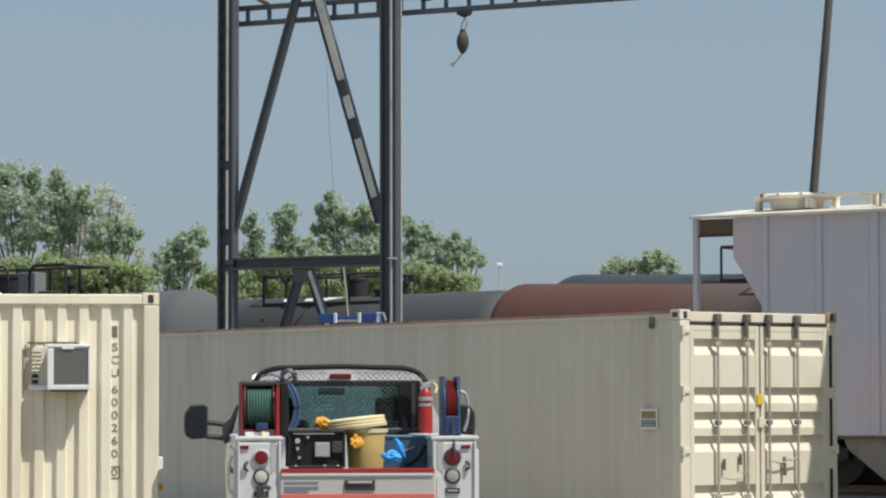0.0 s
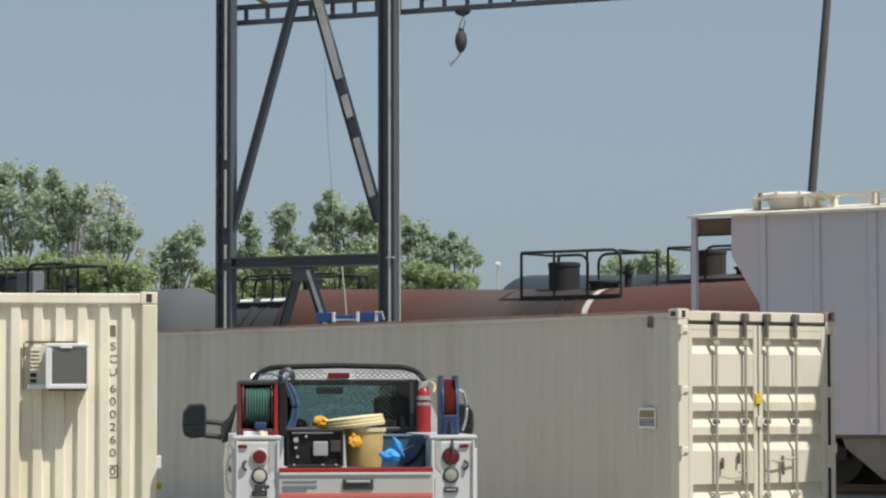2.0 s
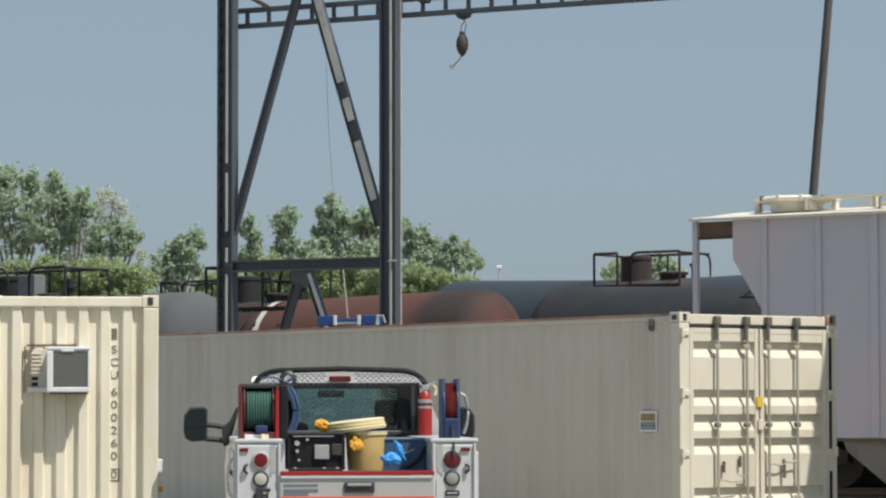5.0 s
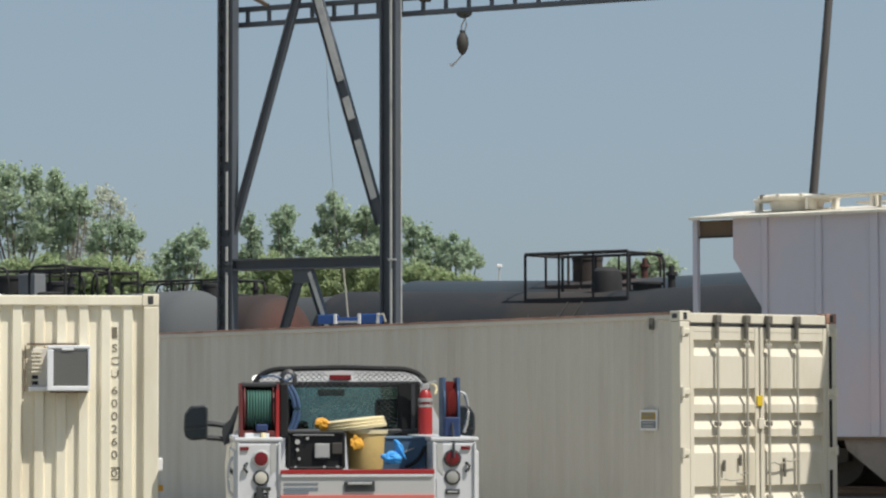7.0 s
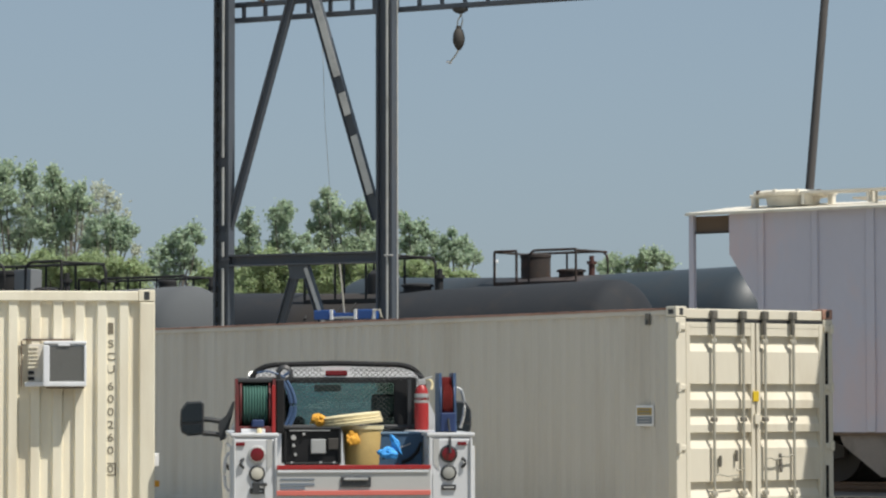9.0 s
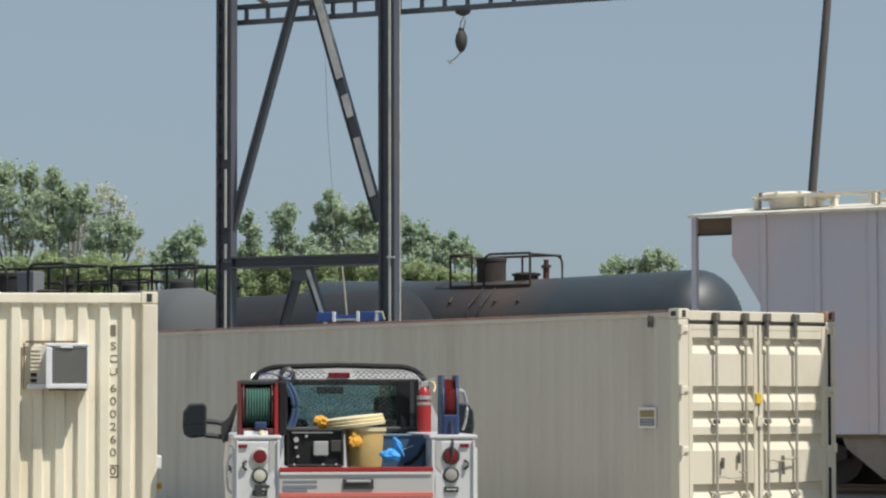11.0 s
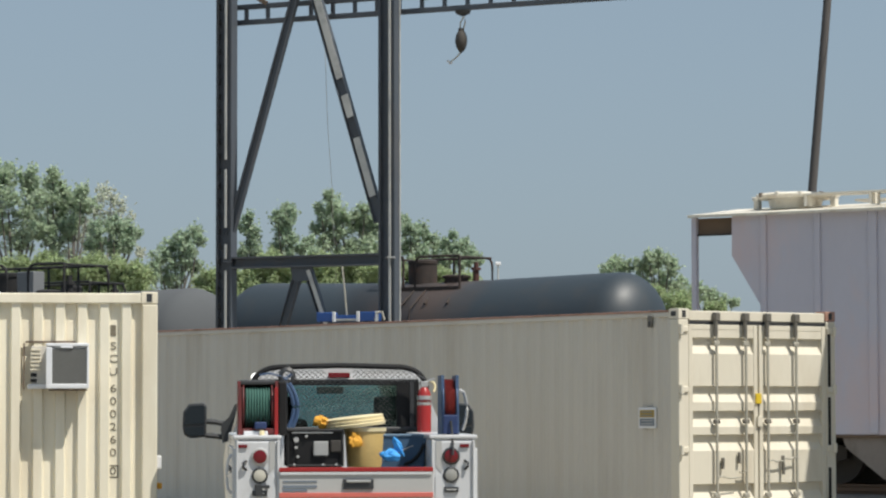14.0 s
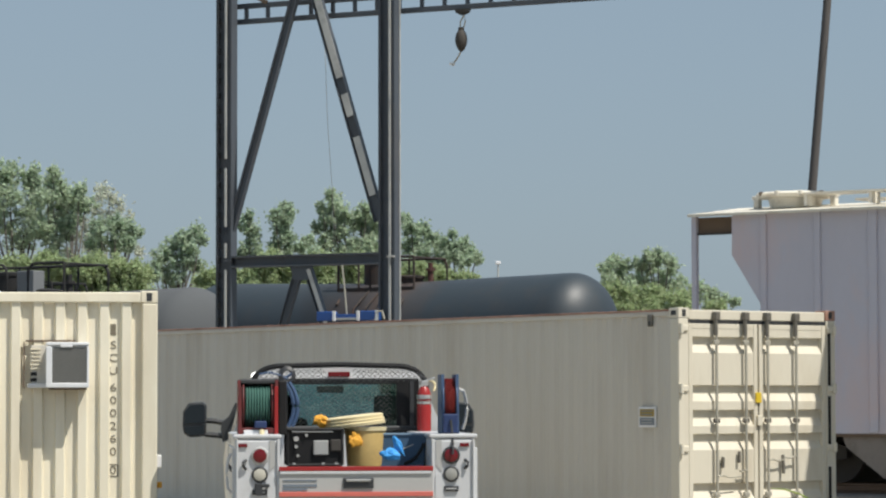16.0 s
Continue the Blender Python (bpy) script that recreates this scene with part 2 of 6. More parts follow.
def tube(bm, p0, p1, r, seg=10, r2=None):
    p0, p1 = Vector(p0), Vector(p1)
    d = p1 - p0
    m = Matrix.Translation((p0 + p1) / 2) @ d.to_track_quat("Z", "Y").to_matrix().to_4x4()
    bmesh.ops.create_cone(bm, cap_ends=True, segments=seg, radius1=r, radius2=r if r2 is None else r2, depth=d.length, matrix=m)
    return bm


def pipe(bm, pts, r, seg=8):
    """A bent round bar through the points."""
    pts = [Vector(p) for p in pts]
    rings = []
    for i, p in enumerate(pts):
        d = (pts[min(i + 1, len(pts) - 1)] - pts[max(i - 1, 0)]).normalized()
        q = d.to_track_quat("Z", "Y").to_matrix()
        rings.append([bm.verts.new(p + q @ Vector((r * math.cos(a), r * math.sin(a), 0))) for a in (2 * math.pi * k / seg for k in range(seg))])
    for a, b in zip(rings, rings[1:]):
        for k in range(seg):
            bm.faces.new((a[k], a[(k + 1) % seg], b[(k + 1) % seg], b[k]))
    bm.faces.new(rings[0][::-1])
    bm.faces.new(rings[-1])
    return bm


def arc(p0, p1, p2, n=6):
    """A bend from p0 to p2 that leans towards p1."""
    p0, p1, p2 = Vector(p0), Vector(p1), Vector(p2)
    return [(1 - t) ** 2 * p0 + 2 * t * (1 - t) * p1 + t * t * p2 for t in (k / n for k in range(n + 1))]


def lathe(bm, prof, m, seg=40):
    """Turns the profile of (along, radius) round the x axis of m."""
    rings = []
    for x, r in prof:
        if r < 1e-4:
            rings.append([bm.verts.new(m @ Vector((x, 0, 0)))])
        else:
            rings.append([bm.verts.new(m @ Vector((x, r * math.cos(a), r * math.sin(a)))) for a in (2 * math.pi * k / seg for k in range(seg))])
    for a, b in zip(rings, rings[1:]):
        for k in range(seg):
            k2 = (k + 1) % seg
            if len(a) == 1 and len(b) > 1:
                bm.faces.new((a[0], b[k2], b[k]))
            elif len(b) == 1 and len(a) > 1:
                bm.faces.new((a[k], a[k2], b[0]))
            elif len(a) > 1:
                bm.faces.new((a[k], a[k2], b[k2], b[k]))
    return bm


def sheet(bm, prof, axis_len, thick=0.003, m=None):
    """A bent sheet: profile of (along, out) points, drawn upright over axis_len, with thickness."""
    m = m or Matrix()
    rows = []
    for z in axis_len:
        rows.append(([bm.verts.new(m @ Vector((x, y, z))) for x, y in prof], [bm.verts.new(m @ Vector((x, y + thick, z))) for x, y in prof]))
    (f0, b0), (f1, b1) = rows
    n = len(prof)
    for i in range(n - 1):
        bm.faces.new((f0[i], f0[i + 1], f1[i + 1], f1[i]))
        bm.faces.new((b0[i + 1], b0[i], b1[i], b1[i + 1]))
        bm.faces.new((f0[i + 1], f0[i], b0[i], b0[i + 1]))
        bm.faces.new((f1[i], f1[i + 1], b1[i + 1], b1[i]))
    bm.faces.new((f0[0], f1[0], b1[0], b0[0]))
    bm.faces.new((f0[-1], b0[-1], b1[-1], f1[-1]))
    return bm


def prism(bm, outline, y0, y1, m=None):
    """An outline in x and z pulled from y0 to y1."""
    m = m or Matrix()
    a = [bm.verts.new(m @ Vector((x, y0, z))) for x, z in outline]
    b = [bm.verts.new(m @ Vector((x, y1, z))) for x, z in outline]
    n = len(outline)
    for i in range(n):
        bm.faces.new((a[i], a[(i + 1) % n], b[(i + 1) % n], b[i]))
    bm.faces.new(a[::-1])
    bm.faces.new(b)
    return bm


def part(name, bm, material, parent, label="", smooth=False, m=None):
    me = bpy.data.meshes.new(name)
    bmesh.ops.recalc_face_normals(bm, faces=bm.faces)
    bm.to_mesh(me)
    bm.free()
    me.materials.append(material)
    if smooth:
        me.shade_smooth()
        me.set_sharp_from_angle(angle=radians(35))
    ob = new(name, me)
    if parent:
        ob.parent = parent
    if m is not None:
        ob.matrix_basis = m
    return tagged(ob, label)


def thing(name, m, label, category, group=""):
    ob = new(name)
    ob.empty_display_size = 0.2
    ob.matrix_basis = m
    return tagged(ob, label, category, group)


def B():
    return bmesh.new()


def setting(name, bm, material, label, category="ground"):
    ob = part(name, bm, material, None, "")
    return tagged(ob, label, category, kind="structure")


# ---- ground and tracks ----
bm = B()
bmesh.ops.create_grid(bm, x_segments=40, y_segments=40, size=2500)
setting("ground", bm, M_GROUND, "dusty gravel yard that runs to the horizon", "ground")

YAW = 35.9
TRACK_YAW = 54.5


def track_pose(offset, u, z=0.0):
    """A place u metres along a track (towards the camera's right) that crosses the view's axis at this distance."""
    a = radians(TRACK_YAW)
    return pose(math.sin(a) * u, offset - math.cos(a) * u, z, 0, 0, TRACK_YAW - 90)


Q_TRACK, A_TRACK, S_TRACK, RAIL_TOP, BANK = 67.2, 73.0, 84.4, 0.22, 0.35
HOPPER_TURN = -35.7


# dark slab added to cut the light bounced onto the tanks' undersides
bm = B()
box(bm, (0, 3.5, 0.015), (320, 47, 0.03))
bed = setting("bounce_cut_bed", bm, M_DARKBED, "dark yard bed added to cut bounced light", "ground")
bed.matrix_basis = track_pose(75.0, 0)


def railway(m, length, label, bank=0.0):
    t = thing("railway_track", m, label, "track", "tracks in the yard")
    t["kind"] = "structure"
    bm = B()
    prism(bm, [(-1.9 - bank, -bank), (1.9 + bank, -bank), (1.4, 0.07), (-1.4, 0.07)], -length / 2, length / 2, pose(0, 0, 0, 0, 0, 90))
    part("ballast_bed", bm, M_BALLAST, t, "grey crushed stone ballast")
    for y in (-0.755, 0.755):
        bm = B()
        prism(bm, [(-0.07, 0.07), (0.07, 0.07), (0.07, 0.09), (0.012, 0.11), (0.012, 0.18), (0.036, 0.19), (0.036, 0.22), (-0.036, 0.22), (-0.036, 0.19), (-0.012, 0.18), (-0.012, 0.11), (-0.07, 0.09)],
              -length / 2, length / 2, Matrix.Translation((0, y, 0)) @ pose(0, 0, 0, 0, 0, 90))
        part("rail", bm, M_RAIL, t, "worn steel rail")
    return t


railway(track_pose(Q_TRACK, -18), 36, "siding of steel rails under the parked tank car")
railway(track_pose(A_TRACK, -10), 130, "railway track of worn steel rails on ballast")
railway(track_pose(S_TRACK, -10, BANK), 110, "far railway track of worn steel rails on a low bank", BANK)


# ---- rail cars ----
def wheelset_bogie(car, x, y_half=0.98):
    bogie = new("bogie")
    bogie.parent = car
    bogie.location = (x, 0, 0)
    for s in (-1, 1):
        bm = B()
        prism(bm, [(-1.15, 0.40), (-0.75, 0.32), (-0.4, 0.28), (0.4, 0.28), (0.75, 0.32), (1.15, 0.40), (1.15, 0.58), (0.5, 0.74), (-0.5, 0.74), (-1.15, 0.58)], s * 0.98 - 0.07, s * 0.98 + 0.07)
        part("side_frame", bm, M_DIRTY, bogie)
        for wx in (-0.88, 0.88):
            bm = B()
            lathe(bm, [(-0.06, 0.0), (-0.06, 0.30), (-0.05, 0.455), (0.07, 0.455), (0.07, 0.40), (0.04, 0.2), (0.08, 0.1), (0.08, 0.0)], pose(wx, s * 0.755, 0.455, 0, 0, 90 * s), 24)
            part("wheel", bm, M_DIRTY, bogie, "grimy steel wheel", True)
    bm = B()
    box(bm, (0, 0, 0.62), (0.35, 1.9, 0.24), bevel=0.02)
    part("bolster", bm, M_DIRTY, bogie)
    for wx in (-0.88, 0.88):
        bm = B()
        tube(bm, (wx, -0.9, 0.455), (wx, 0.9, 0.455), 0.08)
        part("axle", bm, M_DIRTY, bogie)
    return bogie


def rail_loop(bm, x0, x1, y, z0, z1, r=0.035, bend=0.28, ends=(True, True)):
    """A hand rail: a bar with bent or square ends and posts down to z0."""
    pts = []
    pts += [(x0, y, z0)] + (arc((x0, y, z1 - bend), (x0, y, z1), (x0 + bend, y, z1)) if ends[0] else [(x0, y, z1 - r), (x0, y, z1)])
    pts += (arc((x1 - bend, y, z1), (x1, y, z1), (x1, y, z1 - bend)) if ends[1] else [(x1, y, z1), (x1, y, z1 - r)]) + [(x1, y, z0)]
    pipe(bm, pts, r)


def tank_car(m, length, radius, top, paint, label, rails, dome, steel=M_SOOT, head=0.55, rail_h=0.80, shift=0.0, rise=0.025, group="tank cars", valve=M_SOOT):
    """A tank car on its rails; x runs along the car. rails: (x0, x1, side) of the hand rails; dome: (x, width, height);
    top: over its own rails; rise: how much the two halves of the tank climb to its ends."""
    car = thing("tank_car", m, label, "tank car", group)
    zc = top - radius
    half = length / 2
    prof = []
    hd = radius * head
    for k in range(11):
        a = math.pi / 2 * k / 10
        prof.append((-half + hd - hd * math.cos(a), radius * math.sin(a)))
    prof += [(-half + hd + (length - 2 * hd) * k / 24, radius) for k in range(1, 24)]
    for k in range(10, -1, -1):
        a = math.pi / 2 * k / 10
        prof.append((half - hd + hd * math.cos(a), radius * math.sin(a)))
    bm = B()
    lathe(bm, prof, pose(shift, 0, 0), 72)
    for v in bm.verts:
        v.co.z += rise * (math.sqrt(v.co.x ** 2 + 0.5) - 0.7)
    part("tank", bm, paint, car, "", True, pose(0, 0, zc))
    zt = zc + radius
    # walkway round the dome
    x0, x1 = min(r[0] for r in rails), max(r[1] for r in rails)
    wy, wz = 0.60, zt - radius * (1 - math.sqrt(1 - (0.78 / radius) ** 2)) + 0.0
    for s in (-1, 1):
        bm = B()
        for k in range(5):
            box(bm, ((x0 + x1) / 2, s * (wy - 0.20 + 0.10 * k), wz), (x1 - x0, 0.05, 0.035))
        for k in range(5):
            box(bm, (x0 + 0.1 + (x1 - x0 - 0.2) * k / 4, s * wy, wz - 0.035), (0.06, 0.48, 0.04))
        part("walkway", bm, steel, car, "dark open steel walkway")
        bm = B()
        box(bm, ((x0 + x1) / 2, s * (wy + 0.24), wz + 0.02), (x1 - x0, 0.02, 0.10))
        part("toe_board", bm, steel, car)
        for k in range(4):
            bm = B()
            xx = x0 + 0.2 + (x1 - x0 - 0.4) * k / 3
            pipe(bm, [(xx, s * (wy + 0.16), wz - 0.04), (xx + 0.12, s * (radius * 0.86), wz - 0.42)], 0.035)
            part("bracket", bm, steel, car)
    for a, b, s, e0, e1 in rails:
        bm = B()
        rail_loop(bm, a, b, s * (wy + 0.20), wz, zt + rail_h, ends=(e0, e1))
        n = int((b - a) / 0.9)
        for k in range(1, n):
            xx = a + (b - a) * k / n
            pipe(bm, [(xx, s * (wy + 0.20), wz), (xx, s * (wy + 0.20), zt + rail_h)], 0.03)
        part("hand_rail", bm, steel, car, "bent steel hand rail")
    for xx in (x0 + 0.04, x1 - 0.04):
        bm = B()
        pipe(bm, [(xx, -wy - 0.20, zt + rail_h - 0.02), (xx, wy + 0.20, zt + rail_h - 0.02)], 0.03)
        part("end_bar", bm, steel, car)
    dx, dr, dh, shape = dome
    bm = B()
    if shape == "drum":
        lathe(bm, [(-0.15, 0), (-0.15, dr * 1.0), (dh - 0.09, dr), (dh - 0.08, dr * 1.05), (dh, dr * 1.05), (dh + 0.03, dr * 0.9), (dh + 0.03, 0)], pose(dx, 0, zt, 0, -90, 0), 28)
    else:
        lathe(bm, [(-0.15, 0), (-0.15, dr), (dh * 0.55, dr), (dh * 0.8, dr * 0.9), (dh * 0.95, dr * 0.6), (dh, 0)], pose(dx, 0, zt, 0, -90, 0), 28)
    part("dome", bm, steel, car, "dark valve housing on top of the tank", True)
    bm = B()
    lathe(bm, [(-0.1, 0), (-0.1, 0.34), (0.12, 0.34), (0.12, 0.40), (0.17, 0.40), (0.20, 0.3), (0.22, 0)], pose(dx + dr + 0.75, 0, zt, 0, -90, 0), 24)
    part("manway", bm, steel, car, "bolted round hatch", True)
    bm = B()
    tube(bm, (dx + dr + 1.35, 0.1, zt - 0.1), (dx + dr + 1.35, 0.1, zt + 0.32), 0.09)
    tube(bm, (dx + dr + 1.35, 0.1, zt + 0.32), (dx + dr + 1.35, 0.1, zt + 0.40), 0.14)
    tube(bm, (dx + dr + 1.35, 0.1, zt + 0.40), (dx + dr + 1.35, 0.1, zt + 0.55), 0.07)
    part("safety_valve", bm, valve, car, "", True)
    # ladder at each side and lower gear
    for s in (-1, 1):
        bm = B()
        for xx in (-0.2, 0.2):
            pipe(bm, [(xx, s * (wy + 0.2), wz)] + arc((xx, s * (radius + 0.06), wz - 0.55), (xx, s * (radius + 0.16), zc + 0.4), (xx, s * (radius + 0.16), zc), 4) + [(xx, s * (radius + 0.14), 0.55)], 0.025)
        for k in range(7):
            zz = 0.6 + k * 0.33
            yy = radius + 0.15
            tube(bm, (-0.2, s * yy, zz), (0.2, s * yy, zz), 0.018, 6)
        part("ladder", bm, steel, car)
    bm = B()
    box(bm, (shift, 0, 0.92), (length + 0.9, 0.5, 0.32), bevel=0.02)
    part("centre_sill", bm, M_DIRTY, car)
    for xx in (shift - half + 1.6, shift + half - 1.6):
        bm = B()
        prism(bm, [(-1.3, 0.8), (1.3, 0.8), (1.35, 1.0), (1.0, zc - 0.55 * radius), (-1.0, zc - 0.55 * radius), (-1.35, 1.0)], -0.35, 0.35, pose(xx, 0, 0, 0, 0, 90))
        part("saddle", bm, M_DIRTY, car)
        wheelset_bogie(car, xx)
    for s in (-1, 1):
        bm = B()
        box(bm, (shift + s * (half + 0.45), 0, 0.85), (0.5, 0.22, 0.26), bevel=0.04)
        part("coupler", bm, M_DIRTY, car)
        bm = B()
        pipe(bm, [(shift + s * (half + 0.1), -1.2, 0.8), (shift + s * (half + 0.1), -1.2, 1.45), (shift + s * (half + 0.1), 1.2, 1.45), (shift + s * (half + 0.1), 1.2, 0.8)], 0.025)
        part("end_rail", bm, M_DIRTY, car)
    return car


# the near train, a rust-red car and a black one, runs fast; the far train creeps
A_ROWS = [(t, 10.705 - 3.235 * t) for t in (0, 16)]
S_ROWS = [(t, 10.775 - 0.783 * t) for t in (0, 16)]
A_GAP, S_GAP = 16.28, 15.16
S_RAIL = RAIL_TOP + BANK
red_car = tank_car(track_pose(A_TRACK, A_ROWS[0][1], RAIL_TOP), 16.4, 1.40, 3.96, M_TANKA, "rust-red tank car with sooty patches and a white spill stripe",
                   [(-1.38, 1.38, -1, False, True), (-1.38, -0.55, 1, False, True), (-0.25, 1.38, 1, True, False)], (-0.70, 0.37, 0.62, "drum"), shift=-0.8, rail_h=0.86)
black_car = tank_car(track_pose(A_TRACK, A_ROWS[0][1] + A_GAP, RAIL_TOP), 15.9, 1.40, 3.95, M_TANKB, "black tank car with a round-topped valve dome",
                     [(-1.42, 1.42, -1, False, False), (-1.42, 1.42, 1, False, True)], (0.34, 0.36, 0.58, "round"), rail_h=0.88)
slate_car = tank_car(track_pose(S_TRACK, S_ROWS[0][1], S_RAIL), 14.5, 1.52, 4.32, M_TANKS, "slate-grey tank car with rusty dome and glossy rounded end",
                     [(-1.33, -0.6, -1, False, False), (-0.2, 1.33, -1, True, False), (-1.33, 1.33, 1, True, True)], (-0.50, 0.41, 0.62, "drum"), steel=M_RUSTSOOT, head=0.75, rail_h=0.70, valve=M_RUSTRED)
dark_car = tank_car(track_pose(S_TRACK, S_ROWS[0][1] - S_GAP, S_RAIL), 14.4, 1.45, 4.02, M_TANKT, "dark grey tank car with low rails and pale strips by its walkway",
                    [(-1.48, -0.64, -1, False, True), (-0.64, 2.77, -1, True, False), (-1.48, 2.77, 1, True, True)], (1.36, 0.27, 0.52, "drum"), rise=0.012, rail_h=0.62)
# white strips tilted towards the sun, for the bright streak by the walkway
for x0, x1 in ((-0.66, -0.20), (0.12, 0.46), (0.56, 0.95)):
    bm = B()
    box(bm, ((x0 + x1) / 2, -0.875, 3.93), (x1 - x0, 0.02, 0.12), pose(0, 0, 0, -48, 0, 0), 0.006)
    part("plank", bm, M_WHITE, dark_car, "white strip tilted to catch the sun by the walkway")
bm = B()
prism(bm, [(0.95, -0.05), (1.10, -0.03), (1.60, 0.06), (1.20, 0.05), (0.95, 0.06)], -0.01, 0.01, pose(0, -0.89, 3.94, -48, 0, 0))
part("spill", bm, M_WHITE, dark_car, "pale spill beside the dome")
grey_car = tank_car(track_pose(Q_TRACK, -13.7, RAIL_TOP), 14.5, 1.42, 3.89, M_TANKQ, "dull grey tank car parked on the siding",
                    [(-1.0, 1.1, -1, False, True), (1.81, 3.0, -1, True, False), (-1.0, 3.0, 1, True, True)], (0.55, 0.45, 0.62, "drum"), rail_h=0.80, head=0.6)
bm = B()
box(bm, (1.43, -0.30, 4.20), (0.56, 0.40, 0.68), bevel=0.02)
part("valve_box", bm, M_GREYBOX, grey_car, "grey sheet valve box")


# ---- the long container ----
def letters(parent, text, size, m, material, name="stencil"):
    cu = bpy.data.curves.new(name, "FONT")
    cu.body, cu.size, cu.extrude, cu.align_x, cu.align_y = text, size, 0.0015, "CENTER", "CENTER"
    cu.materials.append(material)
    ob = new(name, cu)
    ob.parent = parent
    ob.matrix_basis = m
    return ob


def corrugation(x0, x1, pitch, depth, flat=0.30, slope=0.19):
    """A profile of ridges and grooves from x0 to x1; out is y = 0, in is y = depth."""
    n = max(1, round((x1 - x0) / pitch))
    p = (x1 - x0) / n
    pts = [(x0, 0.0)]
    for i in range(n):
        a = x0 + i * p
        pts += [(a + flat * p / 2 + 0.0, 0.0), (a + (flat / 2 + slope) * p, depth), (a + (1 - flat / 2 - slope) * p, depth), (a + (1 - flat / 2) * p, 0.0)]
    pts.append((x1, 0.0))
    return pts


def casting(parent, c, material):
    bm = B()
    box(bm, c, (0.162, 0.178, 0.118), bevel=0.008)
    ob = part("corner_casting", bm, material, parent)
    for d, s in (((0, -0.0895, 0), (0.055, 0.006, 0.08)), ((-0.0815, 0, 0), (0.006, 0.09, 0.055)), ((0.0815, 0, 0), (0.006, 0.09, 0.055))):
        bm = B()
        box(bm, (c[0] + d[0], c[1] + d[1], c[2] + d[2]), s, bevel=0.0025)
        part("socket", bm, M_BLACK, ob)
    return ob


def container_shell(t, w, l, h, paint, side_paint, pitch=0.278, depth=0.028, rust=True):
    for x in (0.0, w):
        for y in (0.0, l):
            bm = B()
            xx, yy = (0.075 if x == 0 else w - 0.075), (0.075 if y == 0 else l - 0.075)
            box(bm, (xx, yy, h / 2), (0.15, 0.15, h - 0.236), bevel=0.012)
            part("corner_post", bm, paint, t)
            for z in (0.059, h - 0.055):
                casting(t, (0.081 if x == 0 else w - 0.081, 0.089 if y == 0 else l - 0.089, z), M_RUSTY if rust and x and z > 1 else paint)
    for x in (0.03, w - 0.03):
        bm = B()
        box(bm, (x, l / 2, h - 0.063), (0.06, l - 0.36, 0.055), bevel=0.008)
        part("top_rail", bm, side_paint, t)
        bm = B()
        box(bm, (x, l / 2, h - 0.024), (0.066, l - 0.36, 0.024), bevel=0.003)
        part("roof_edge", bm, M_RUSTY if rust else paint, t, "rusty roof edge" if rust else "")
        bm = B()
        box(bm, (x, l / 2, 0.10), (0.07, l - 0.36, 0.16), bevel=0.008)
        part("bottom_rail", bm, side_paint, t)
    for side in (0, 1):
        bm = B()
        prof = corrugation(0.15, l - 0.15, pitch, depth)
        if side == 0:
            mm = Matrix(((0, 1, 0, 0.012), (1, 0, 0, 0), (0, 0, 1, 0), (0, 0, 0, 1)))
        else:
            mm = Matrix(((0, -1, 0, w - 0.012), (1, 0, 0, 0), (0, 0, 1, 0), (0, 0, 0, 1)))
        sheet(bm, prof, (0.18, h - 0.085), 0.002, mm)
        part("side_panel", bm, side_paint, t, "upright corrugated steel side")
    bm = B()
    sheet(bm, corrugation(0.15, l - 0.15, 0.2, 0.02), (0.06, w - 0.06), 0.002, Matrix(((0, 0, 1, 0), (1, 0, 0, 0), (0, -1, 0, h - 0.03), (0, 0, 0, 1))))
    part("roof_panel", bm, paint, t)
    bm = B()
    box(bm, (w / 2, l / 2, 0.15), (w - 0.14, l - 0.3, 0.05))
    part("floor_panel", bm, M_BROWN, t)


